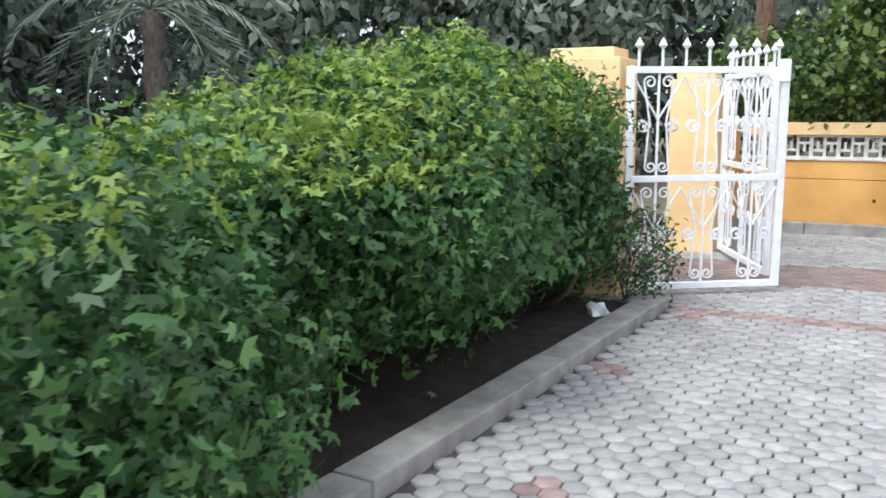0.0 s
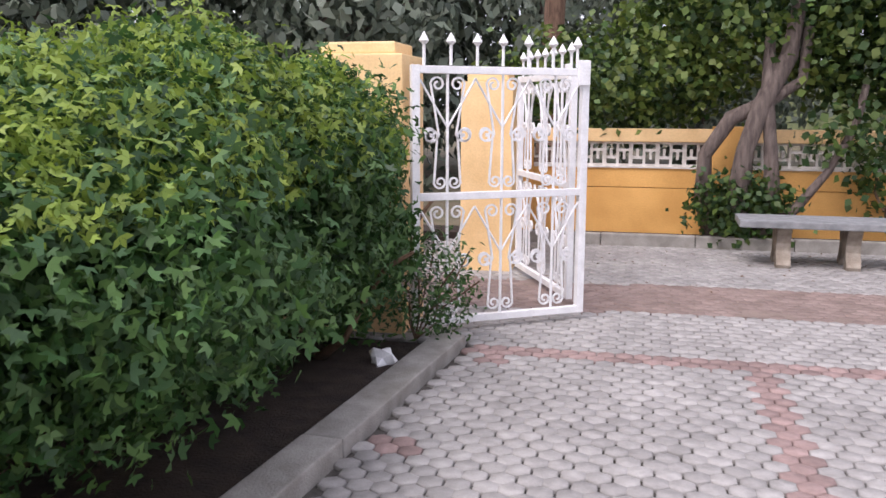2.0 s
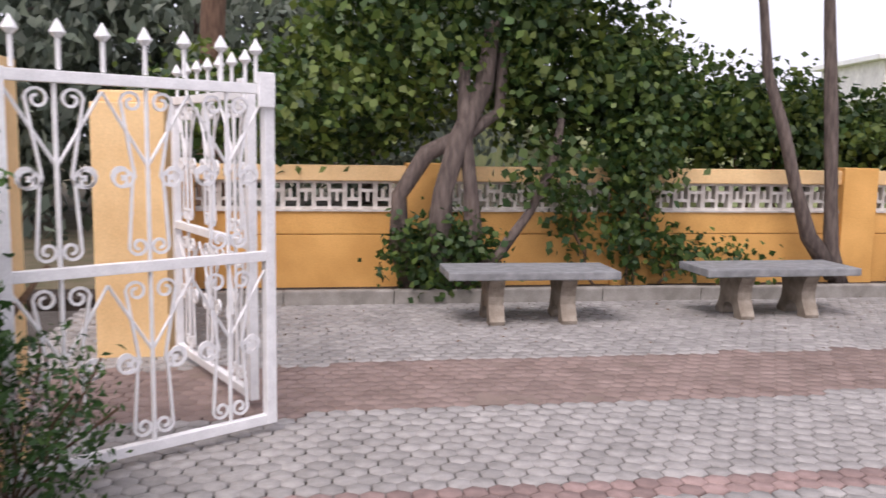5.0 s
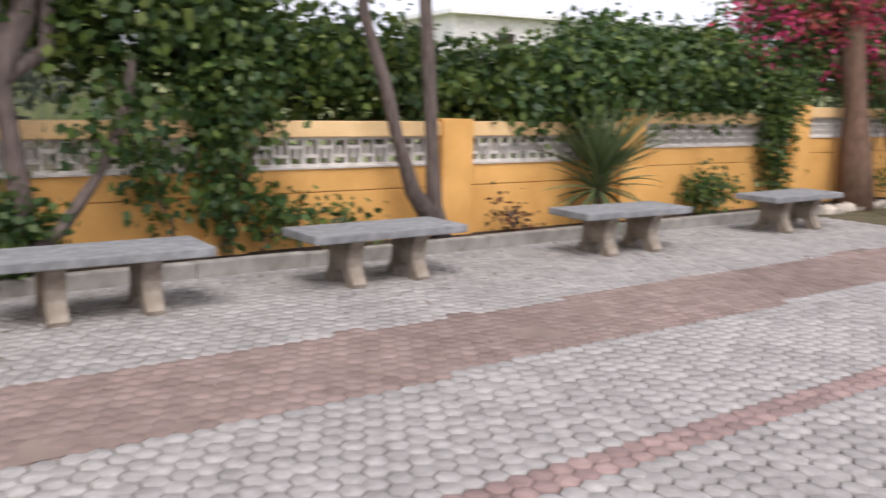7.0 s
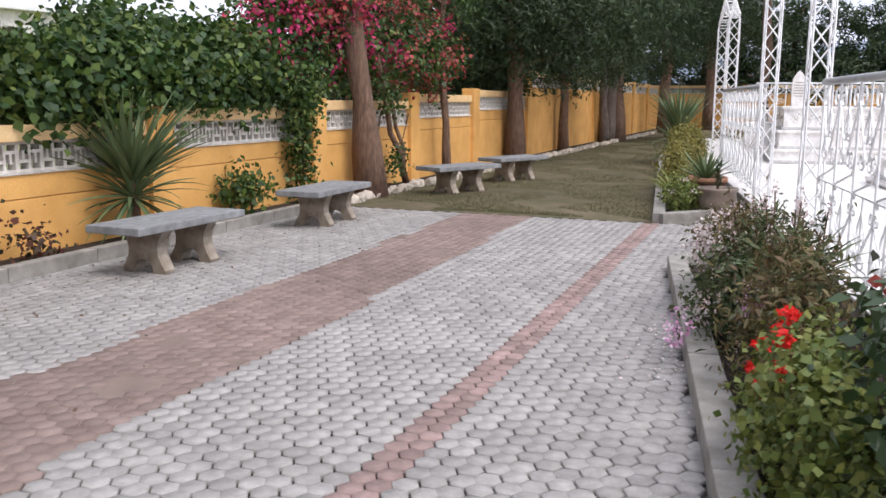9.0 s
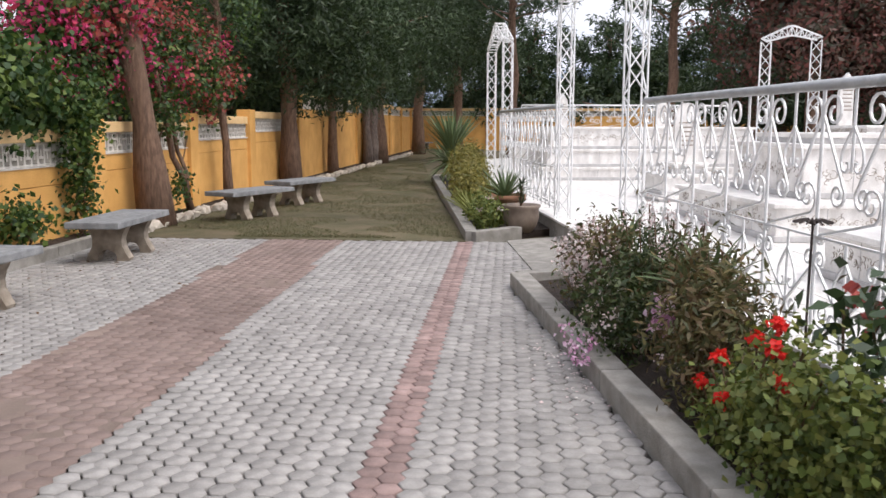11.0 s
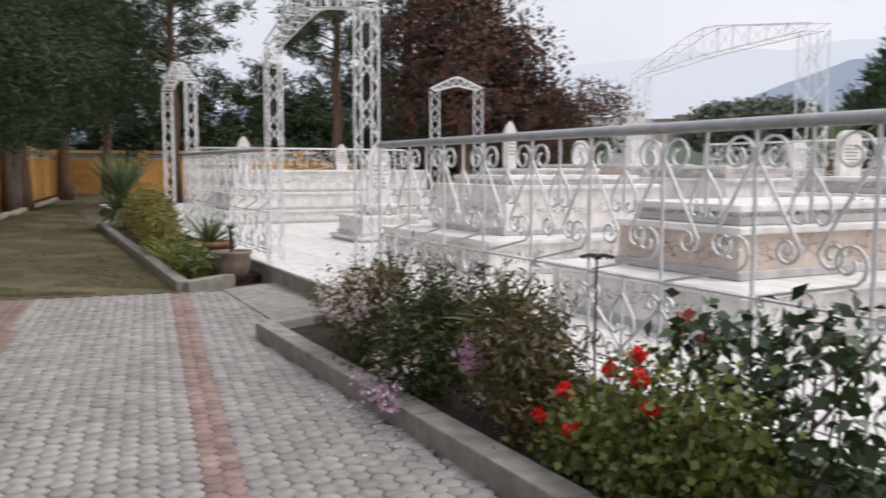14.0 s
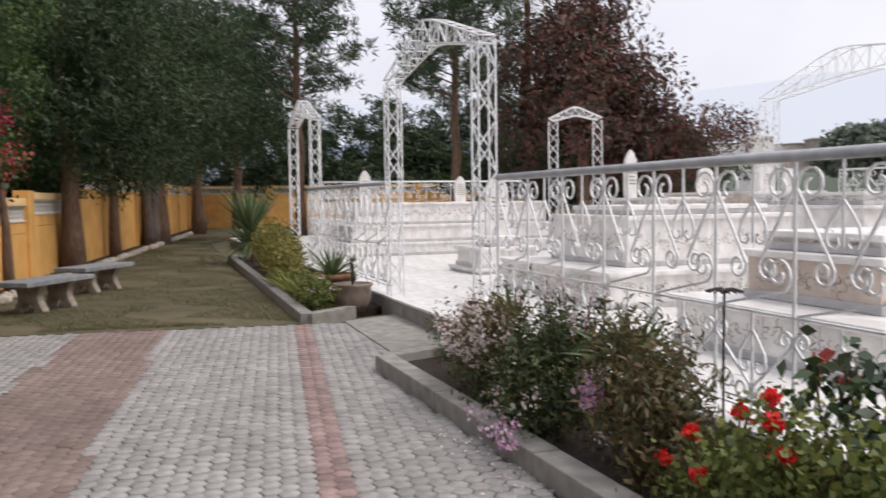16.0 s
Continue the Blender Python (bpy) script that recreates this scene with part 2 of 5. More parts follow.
# ---- mesh helpers ----
class Shape:
    def __init__(self):
        self.v, self.f = [], []

    def add(self, vs, fs):
        k = len(self.v)
        self.v.extend([tuple(p) for p in vs])
        self.f.extend([tuple(i + k for i in f) for f in fs])
        return self

    def box(self, x0, x1, y0, y1, z0, z1, c=0.0):
        """A box with its edges chamfered by c."""
        if c <= 0:
            vs = [(x, y, z) for z in (z0, z1) for y in (y0, y1) for x in (x0, x1)]
            return self.add(vs, [(0, 2, 3, 1), (4, 5, 7, 6), (0, 1, 5, 4), (1, 3, 7, 5), (3, 2, 6, 7), (2, 0, 4, 6)])
        bm = bmesh.new()
        bmesh.ops.create_cube(bm, size=1)
        for v in bm.verts:
            v.co = ((x0 + x1) / 2 + v.co.x * (x1 - x0), (y0 + y1) / 2 + v.co.y * (y1 - y0), (z0 + z1) / 2 + v.co.z * (z1 - z0))
        bmesh.ops.bevel(bm, geom=bm.edges[:], offset=c, segments=2, affect="EDGES", profile=0.6)
        return self.take(bm)

    def take(self, bm):
        bm.verts.index_update()
        self.add([v.co[:] for v in bm.verts], [[v.index for v in f.verts] for f in bm.faces])
        bm.free()
        return self

    def tube(self, pts, r, n=6, phase=0.0, flat=1.0):
        """A tube along pts; r is one radius or one a point."""
        pts = [Vector(p) for p in pts]
        rs = list(r) if hasattr(r, "__len__") else [r] * len(pts)
        vs, fs = [], []
        side = None
        for i, p in enumerate(pts):
            d = (pts[min(i + 1, len(pts) - 1)] - pts[max(i - 1, 0)]).normalized()
            if side is None:
                side = d.cross(Vector((0, 0, 1)))
                if side.length < 0.2:
                    side = d.cross(Vector((0, 1, 0)))
            side = (side - d * side.dot(d)).normalized()
            up = d.cross(side)
            for k in range(n):
                a = phase + 2 * math.pi * k / n
                vs.append(p + side * (math.cos(a) * rs[i]) + up * (math.sin(a) * rs[i] * flat))
        for i in range(len(pts) - 1):
            for k in range(n):
                a, b = i * n + k, i * n + (k + 1) % n
                fs.append((a, b, b + n, a + n))
        fs.append(tuple(range(n))[::-1])
        fs.append(tuple(range((len(pts) - 1) * n, len(pts) * n)))
        return self.add(vs, fs)

    def prism(self, poly, axis, lo, hi):
        """The outline poly (two coordinates), extruded along the axis."""
        n = len(poly)

        def place(p, h):
            return {"x": (h, p[0], p[1]), "y": (p[0], h, p[1]), "z": (p[0], p[1], h)}[axis]

        vs = [place(p, lo) for p in poly] + [place(p, hi) for p in poly]
        return self.add(vs, [tuple(range(n))[::-1], tuple(range(n, 2 * n))] + [(i, (i + 1) % n, n + (i + 1) % n, n + i) for i in range(n)])

    def lathe(self, prof, n=20):
        vs = [(r * math.cos(2 * math.pi * k / n), r * math.sin(2 * math.pi * k / n), z) for r, z in prof for k in range(n)]
        fs = [(i * n + k, i * n + (k + 1) % n, (i + 1) * n + (k + 1) % n, (i + 1) * n + k) for i in range(len(prof) - 1) for k in range(n)]
        return self.add(vs, fs)

    def mesh(self, name, smooth=False):
        me = bpy.data.meshes.new(name)
        me.from_pydata(self.v, [], self.f)
        bm = bmesh.new()
        bm.from_mesh(me)
        bmesh.ops.recalc_face_normals(bm, faces=bm.faces[:])
        bm.to_mesh(me)
        bm.free()
        if smooth:
            me.polygons.foreach_set("use_smooth", [True] * len(me.polygons))
        return me


def quads_mesh(name, v, q):
    """A mesh of quads from arrays."""
    me = bpy.data.meshes.new(name)
    v, q = np.asarray(v, np.float32), np.asarray(q, np.int32)
    me.vertices.add(len(v))
    me.vertices.foreach_set("co", v.ravel())
    me.loops.add(q.size)
    me.loops.foreach_set("vertex_index", q.ravel())
    me.polygons.add(len(q))
    me.polygons.foreach_set("loop_start", np.arange(0, q.size, q.shape[1], dtype=np.int32))
    me.update(calc_edges=True)
    return me


def part(name, shape, material, parent=None, label="", smooth=False):
    me = shape.mesh(name, smooth) if isinstance(shape, Shape) else shape
    if not me.materials:
        me.materials.append(material)
    ob = new(name, me)
    ob.parent = parent
    if label:
        tagged(ob, label)
    return ob


def thing(name, label, category, m=None, group="", kind=""):
    ob = new(name)
    ob.empty_display_size = 0.2
    if m is not None:
        ob.matrix_basis = m
    return tagged(ob, label, category, group, kind)


# ---- foliage helpers ----
def unit(v):
    return v / np.maximum(np.linalg.norm(v, axis=-1, keepdims=True), 1e-9)


def leaves(pts, nrm, size, ratio=0.45, lobes=1, droop=0.2, jitter=0.8, along=0.0):
    """Folded pointed leaves at pts, facing about nrm; each is one island (lobes: leaflets in a fan)."""
    n = len(pts)
    nn = unit(nrm + rng.normal(0, jitter, (n, 3)))
    ax = unit(np.cross(nn, rng.normal(0, 1, (n, 3))) + along * unit(nrm))
    ax[:, 2] -= droop
    ax = unit(ax)
    sd = unit(np.cross(nn, ax))
    nn = unit(np.cross(ax, sd))
    s = size * rng.uniform(0.6, 1.35, (n, 1))
    vs, qs, k = [], [], 0
    for j in range(lobes):
        a = 0 if lobes == 1 else (j - (lobes - 1) / 2) * 1.0
        d = ax * math.cos(a) + sd * math.sin(a)
        w = sd * math.cos(a) - ax * math.sin(a)
        base, tip = pts, pts + d * s
        mid = pts + d * s * 0.45 + nn * s * 0.02
        l, r = mid + w * s * ratio * 0.5 + nn * s * 0.10, mid - w * s * ratio * 0.5 + nn * s * 0.10
        vs.append(np.stack([base, l, tip, r], 1))
    v = np.concatenate(vs, 1)
    m = v.shape[1]
    idx = np.arange(n)[:, None] * m
    q = np.concatenate([idx + np.array([[0 if j else 0, 4 * j + 1, 4 * j + 2, 4 * j + 3]]) for j in range(lobes)], 1).reshape(-1, 4)
    return v.reshape(-1, 3), q


def crown(blobs, n, clump=12, spread=0.12, shell=0.7, low=-1.0, lump=0.18):
    """Leaf places in clumps near the skins of ellipsoids (x, y, z, rx, ry, rz), and their outward ways."""
    b = np.array(blobs, float)
    w = (b[:, 3] * b[:, 4] + b[:, 4] * b[:, 5] + b[:, 3] * b[:, 5])
    nc = max(1, n // clump)
    k = rng.choice(len(b), nc, p=w / w.sum())
    d = unit(rng.normal(0, 1, (nc, 3)))
    d[:, 2] = np.where(d[:, 2] < low, -d[:, 2], d[:, 2])
    ph = k * 1.7
    lumps = 1 + lump * (np.sin(5 * d[:, 0] + ph) * np.sin(4 * d[:, 1] + 2 * ph) + np.sin(7 * d[:, 2] + 3 * d[:, 0] + ph) * 0.6)
    r = (shell + (1 - shell) * rng.random(nc) ** 0.6) * lumps
    c = b[k, :3] + d * b[k, 3:] * r[:, None]
    pts = np.repeat(c, clump, 0) + rng.normal(0, spread, (nc * clump, 3))
    nr = np.repeat(unit(d / b[k, 3:]), clump, 0)
    return pts, unit(nr + np.array([0, 0, 0.35]))


def foliage(name, parent, material, blobs, n, size, label="", lobes=1, ratio=0.45, clump=12, spread=0.12, shell=0.7, low=-1.0, keep=None, jitter=0.8, droop=0.2, lump=0.18, along=0.0):
    p, d = crown(blobs, n, clump, spread, shell, low, lump)
    if keep is not None:
        k = keep(p)
        p, d = p[k], d[k]
    v, q = leaves(p, d, size, ratio, lobes, droop, jitter, along)
    return part(name, quads_mesh(name, v, q), material, parent, label)


def bent(p0, p1, n=8, wob=0.1):
    p0, p1 = np.array(p0, float), np.array(p1, float)
    t = np.linspace(0, 1, n)[:, None]
    w = rng.normal(0, wob, (n, 3)) * np.sin(np.pi * t)
    return p0 + (p1 - p0) * t + w


def trunk(parent, path, r0, r1, material, name="trunk", n=10, rough=0.12):
    m = len(path)
    rs = [(r0 + (r1 - r0) * i / (m - 1)) * (1 + rough * math.sin(i * 2.3)) for i in range(m)]
    rs[0] *= 1.25
    s = Shape().tube(path, rs, n)
    s.v = [(x + rng.normal(0, r0 * 0.05), y + rng.normal(0, r0 * 0.05), z) for x, y, z in s.v]
    return part(name, s, material, parent, smooth=True)


def tree(label, base, height, r, blobs, material, n, size, bark=BARK, lean=(0, 0), name="tree", limbs=6, **kw):
    """A tapered trunk with limbs that reach into a leafy crown; blobs are relative to the base."""
    t = thing(name, label, "tree", pose(*base))
    top = (lean[0], lean[1], height)
    trunk(t, bent((0, 0, -0.05), top, 10, height * 0.005), r, r * 0.35, bark)
    for i in range(limbs):
        b = blobs[i % len(blobs)]
        h = max(0.25 * height, min(height * 0.92, b[2] - b[5] * 0.5))
        s = h / height
        trunk(t, bent((lean[0] * s, lean[1] * s, h), (b[0] + rng.normal(0, b[3] * 0.4), b[1] + rng.normal(0, b[4] * 0.4), b[2] + rng.uniform(0, 0.4) * b[5]), 6, 0.08), r * 0.4, r * 0.1, bark, "limb", 6)
    foliage("crown", t, material, blobs, n, size, **kw)
    return t


SWORDS = {}


def sword_leaf(length, width, droop, k):
    """One long folded leaf along x that arches down; kept for reuse."""
    key = (round(length, 3), round(width, 3), droop, k)
    if key not in SWORDS:
        L, ang = length * (0.75, 0.9, 1.05)[k], 0.0
        p, vs, qs = Vector((0, 0, 0)), [], []
        for j in range(6):
            w = width * (0.6, 1.0, 0.95, 0.75, 0.45, 0.04)[j]
            vs += [p + Vector((0, w / 2, 0)), p - Vector((0, 0, w * 0.25)), p - Vector((0, w / 2, 0))]
            if j:
                b = 3 * (j - 1)
                qs += [(b, b + 1, b + 4, b + 3), (b + 1, b + 2, b + 5, b + 4)]
            p = p + Vector((math.cos(ang), 0, math.sin(ang))) * (L / 5)
            ang -= droop * (0.2, 0.34, 0.5)[k]
        SWORDS[key] = quads_mesh("sword_leaf", np.array([tuple(v) for v in vs]), qs)
    return SWORDS[key]


def sword_plant(parent, n, length, width, material, base=(0, 0, 0), droop=0.5, upright=0.6, name="rosette"):
    """A rosette of long arching sword leaves, each a part; very fine blades are joined."""
    vs, qs, c = [], [], 0
    for i in range(n):
        up = upright + (1.35 - upright) * (1 - i / n)
        m = pose(*base, rng.uniform(-25, 25), 0, math.degrees(i * 2.39996)) @ pose(0, 0, 0, 0, -math.degrees(up) + rng.normal(0, 5), 0)
        me = sword_leaf(length, width, droop, int(rng.integers(3)))
        if width > 0.015:
            if material.name != SWORD.name:
                me = me.copy()
            ob = part("sword_leaf", me, material, parent)
            ob.matrix_basis = m
        else:
            vs += [tuple(m @ v.co) for v in me.vertices]
            qs += [tuple(k + c for k in f.vertices) for f in me.polygons]
            c += len(me.vertices)
    if vs:
        ob = part(name, quads_mesh(name, np.array(vs), qs), material, parent)
        tagged(ob, kind="stuff")


# ================= ground and paving =================
ground = part("ground", Shape().box(-2500, 2500, -2500, 2500, -0.6, -0.06), EARTH)
tagged(ground, "dry brown earth ground with sparse grass", "ground", kind="structure")

SL = math.tan(radians(8.9))


def kerb_y(x):
    return 4.02 + SL * (x - 1.4)


pavement = thing("pavement", "interlocking grey concrete pavers with red paver strips", "pavement", kind="structure")
part("paver_bedding", Shape().box(-12, 9.05, -9, 9.74, -0.06, -0.022), JOINT, pavement)


def in_strip(x, y):
    return abs(y - 5.3) < 0.085 or (abs(x + 1.72) < 0.085 and y < 5.3)


def in_brown(x, y):
    return 6.64 + 0.03 * (x - 2) < y < 7.66 + 0.02 * (x - 2) + 0.12 * noise.noise((x * 1.3, y * 1.3, 4))


def paved(x, y):
    if x < -3.82 + 0.088 * (y - 1.6) and y < 5.4 or x < -4.6:
        return False
    if x > 9.0 or y > 9.7:
        return False
    return not (x > -0.35 and y < kerb_y(x) - 0.02 and (x < 6.1 or y < kerb_y(x) - 1.2))


F2F = 0.112
R = F2F / math.sqrt(3)
hexring = [(R * math.cos(radians(30 + 60 * k)), R * math.sin(radians(30 + 60 * k))) for k in range(6)]


def hex_pos(q, r):
    return F2F * (q + r / 2), R * 1.5 * r


# the offset of each of the three stones of a trefoil towards its middle
mid3 = ((F2F / 2), R * 0.5)


def hexes_arrays(cells):
    """Pillowed hexagonal stones: centre, flat top ring, sunk rim, foot."""
    c = np.array(cells, float)
    n = len(c)
    ring = np.array(hexring)
    vs = []
    for sc, z in ((0.875, 0.0), (0.945, -0.005), (0.945, -0.022)):
        p = np.zeros((n, 6, 3))
        p[:, :, 0] = c[:, None, 0] + ring[None, :, 0] * sc
        p[:, :, 1] = c[:, None, 1] + ring[None, :, 1] * sc
        p[:, :, 2] = z + c[:, None, 2]
        vs.append(p)
    v = np.concatenate(vs, 1)
    q = [[0, 1, 2, 3], [0, 3, 4, 5]]
    for lv in (0, 6):
        q += [[lv + k, lv + 6 + k, lv + 6 + (k + 1) % 6, lv + (k + 1) % 6] for k in range(6)]
    q = (np.arange(n)[:, None, None] * 18 + np.array(q)[None]).reshape(-1, 4)
    return v.reshape(-1, 3), q


fields = {"grey": [], "red": [], "brown": []}
pieces = []
groups = {}
for r_ in range(-12, 110):
    for q_ in range(-110, 110):
        x, y = hex_pos(q_, r_)
        if not (-4.7 < x < 9.05 and -1.2 < y < 9.75):
            continue
        cl = (q_ - r_) % 3
        root = (q_, r_) if cl == 0 else (q_ - 1, r_) if cl == 1 else (q_, r_ - 1)
        groups.setdefault(root, []).append((x, y))
for (q_, r_), members in groups.items():
    rx, ry = hex_pos(q_, r_)
    mx, my = rx + mid3[0], ry + mid3[1]
    tilt = rng.normal(0, 0.0012)
    ok = [m for m in members if paved(*m)]
    worn = mx < -3.3 + 0.088 * (my - 1.6) and my < 5.2 and rng.random() < 0.10
    kinds = ["red" if in_strip(*m) or worn else "brown" if in_brown(*m) else "grey" for m in ok]
    if len(ok) == 3 and set(kinds) == {"grey"} and 1.2 < mx < 3.6 and 4.75 < my < 6.7 and len(pieces) < 300:
        pieces.append((rx, ry, tilt))
        continue
    for (x, y), kd in zip(ok, kinds):
        k = 0.02 if kd == "red" else 0.075
        fields[kd].append((x + (mx - x) * k, y + (my - y) * k, tilt))
for kd, m in (("grey", PAVER), ("red", PAVER_RED), ("brown", PAVER_BROWN)):
    v, q = hexes_arrays(fields[kd])
    ob = part("paver_field", quads_mesh("paver_field", v, q), m, pavement)
    tagged(ob, kind="stuff")

# dust and soil that lie in the joints of the red band
nx, ny = 240, 34
gx, gt = np.meshgrid(np.linspace(-3.6, 9.0, nx), np.linspace(0, 1, ny), indexing="ij")
gy = 6.66 + 0.03 * (gx - 2) + gt * (1.05 - 0.01 * (gx - 2))
gz = np.array([-0.0035 + 0.0065 * noise.noise((float(a) * 1.6, float(b) * 1.6, 2.0)) + 0.003 * noise.noise((float(a) * 7, float(b) * 7, 5.0)) for a, b in zip(gx.ravel(), gy.ravel())])
gk = (np.arange(nx - 1)[:, None] * ny + np.arange(ny - 1)[None]).ravel()
ob = part("band_dust", quads_mesh("band_dust", np.stack([gx.ravel(), gy.ravel(), gz], 1), np.stack([gk, gk + ny, gk + ny + 1, gk + 1], 1)), BAND_DUST, pavement)
tagged(ob, kind="stuff")

slab = part("concrete_apron", Shape().prism([(6.3, kerb_y(6.3) - 0.35), (9.05, kerb_y(9.05) - 0.45), (9.6, 3.95), (6.2, 3.56)], "z", -0.06, 0.012), CONCRETE)
tagged(slab, "plain pale concrete apron slab before the gateway", "slab", kind="structure")
lawn = part("lawn", Shape().prism([(9.05, 5.25), (9.05, 9.85), (50, 9.85), (50, 11.2), (9.05, 5.25)][:4] + [(50, 6.0), (30, 8.2)], "z", -0.06, -0.004), LAWN)
tagged(lawn, "patchy dry lawn with bare earth", "lawn", kind="structure")

nb = 70000
bx = 9.2 + 26 * rng.random(nb) ** 1.7
by = 5.35 + (bx - 9.2) * 0.12 + rng.random(nb) * (4.45 - (bx - 9.2) * 0.12)
dens = np.array([noise.noise((float(a) * 0.8, float(b) * 0.8, 0.0)) for a, b in zip(bx, by)])
kp = dens > -0.18
bp = np.stack([bx[kp], by[kp], np.full(kp.sum(), -0.005)], 1)
v, q = leaves(bp, np.tile([0.0, 0.0, 1.0], (len(bp), 1)), 0.035, 0.16, 1, -0.15, 0.6, 1.2)
tagged(part("grass", quads_mesh("grass", v, q), GRASSBLADE), "short sparse dry grass blades on the lawn", "grass", kind="stuff")

# soil of the beds
tagged(part("wall_bed_soil", Shape().box(-9, 11.8, 9.8, 10.35, -0.06, 0.07), SOIL), "dark soil strip at the wall foot", "soil", kind="structure")
tagged(part("wall_bed_soil", Shape().box(11.8, 50, 9.8, 10.35, -0.06, 0.03), SOIL), "dark soil strip at the wall foot", "soil", kind="structure")
tagged(part("hedge_soil", Shape().prism([(-9, -9), (-4.75, -9), (-3.62, 5.2), (-9, 5.4)], "z", -0.06, 0.03), SOIL), "dark soil under the shrubs", "soil", kind="structure")


# ================= kerbs =================
def kerb(name, label, pts, w, h, material=CONCRETE, length=1.0):
    """A row of kerb stones along a line; each stone a part."""
    t = thing(name, label, "kerb", kind="structure")
    for (x0, y0), (x1, y1) in zip(pts, pts[1:]):
        L = math.hypot(x1 - x0, y1 - y0)
        n = max(1, round(L / length))
        me = Shape().box(0.003, L / n - 0.003, -w / 2, w / 2, -0.06, h, 0.012).mesh("kerb_stone")
        a = math.degrees(math.atan2(y1 - y0, x1 - x0))
        for i in range(n):
            s = i / n
            ob = part("kerb_stone", me, material, t)
            ob.matrix_basis = pose(x0 + (x1 - x0) * s, y0 + (y1 - y0) * s, rng.normal(0, 0.003), 0, 0, a)
    return t


kerb("kerb", "low grey concrete kerb along the shrub bed", [(-4.85, -9), (-3.95, 1.6), (-3.62, 5.35)], 0.20, 0.075, length=2.4)
kerb("kerb", "weathered low concrete kerb before the wall bed", [(-3.9, 9.78), (9.3, 9.78)], 0.12, 0.13)
kerb("kerb", "pale concrete kerb round the flower bed", [(-0.3, kerb_y(-0.3) - 0.09), (6.0, kerb_y(6.0) - 0.09), (6.35, kerb_y(6.0) - 0.75)], 0.17, 0.13, length=1.6)
kerb("kerb", "pale concrete kerb round the flower bed", [(-0.3, kerb_y(-0.3) - 1.1), (-0.3, kerb_y(-0.3) - 0.18)], 0.17, 0.13)
kerb("kerb", "low concrete kerb of the pot bed", [(9.75, 4.62), (9.12, 5.22), (21.5, 6.75), (21.9, 5.9)], 0.16, 0.12, length=1.2)

tagged(part("flower_bed_soil", Shape().prism([(-0.25, kerb_y(-0.25) - 0.15), (-0.25, 2.3), (6.3, 3.55), (6.3, 4.1), (5.95, kerb_y(5.95) - 0.15)], "z", -0.06, 0.05), SOIL), "dark soil of the flower bed", "soil", kind="structure")
tagged(part("pot_bed_soil", Shape().prism([(9.2, 5.2), (10.2, 4.1), (21.8, 5.7), (21.6, 6.7), (9.3, 5.22)], "z", -0.06, 0.045), SOIL), "dark soil of the pot bed", "soil", kind="structure")

# ================= boundary wall =================
PX = [-4.0, -1.5, 0.62, 3.18, 5.85, 9.4, 13.0, 16.5, 20.9, 25.3, 29.7, 34.1, 38.5, 42.9, 47.3, 50.0]
TOPS = [1.27] * 4 + [1.40, 1.50, 1.62, 1.74] + [2.32] * 7
bars = Shape()
BW, BH = 0.30, 0.28
for a in ((0, 0.022, 0, BH), (BW - 0.022, BW, 0, BH), (0.022, BW - 0.022, 0, 0.025), (0.022, BW - 0.022, BH - 0.025, BH), (0.135, 0.165, 0.025, 0.255), (0.022, 0.135, 0.085, 0.115), (0.165, 0.278, 0.17, 0.20), (0.06, 0.09, 0.115, 0.20), (0.21, 0.24, 0.08, 0.17)):
    bars.box(a[0], a[1], -0.05, 0.05, a[2], a[3])
block_mesh = bars.mesh("screen_block")


def boundary(name, label, xs, tops, m):
    """Rendered wall on pillars with a band of pierced blocks; runs along local x, its face on y = 0."""
    w = thing(name, label, "wall", m, kind="structure")
    for (a, b), top in zip(zip(xs, xs[1:]), tops):
        zs = top - 0.45
        part("wall_panel", Shape().box(a, b, 0, 0.16, -0.06, zs - 0.23, 0.006), YELLOW, w)
        part("wall_panel", Shape().box(a, b, 0.004, 0.16, zs - 0.222, zs, 0.006), YELLOW, w)
        part("sill_band", Shape().box(a + 0.02, b - 0.02, -0.015, 0.17, zs, zs + 0.018), SCREENWHITE, w, "thin white sill under the blocks")
        part("cap_beam", Shape().box(a, b, -0.02, 0.18, zs + 0.30, top, 0.01), YELLOW_LIGHT, w)
        n = max(1, round((b - a - 0.4) / BW))
        sx = (b - a - 0.4) / (n * BW)
        for i in range(n):
            ob = part("screen_block", block_mesh, SCREENWHITE, w)
            ob.matrix_basis = pose(a + 0.2 + i * BW * sx, 0.08, zs + 0.018) @ Matrix.Diagonal((sx, 1, 1, 1))
    for i, x in enumerate(xs):
        top = max(tops[max(0, i - 1)], tops[min(i, len(tops) - 1)])
        part("pillar", Shape().box(x - 0.2, x + 0.2, -0.07, 0.22, -0.06, top + 0.03, 0.012), YELLOW, w)
    return w


boundary("wall_north", "ochre painted boundary wall with a band of white pierced blocks", PX, TOPS, pose(0, 10.3, 0))
boundary("wall_east", "ochre painted boundary wall with a band of white pierced blocks", [0, 4.4, 8.8, 13.2, 17.6, 22], [2.4] * 5, pose(50, 10.3, 0, 0, 0, -90))
boundary("wall_west", "ochre painted wall beside the gateway", [0.25, 1.75], [1.27], pose(-3.78, 8.3, 0, 0, 0, 90))
ww = part("wall_gate", Shape().box(-9, -4.5, 5.62, 5.85, -0.06, 1.42, 0.01), YELLOW_LIGHT)
tagged(ww, "pale ochre wall behind the shrubs", "wall", kind="structure")

# ================= gateway =================


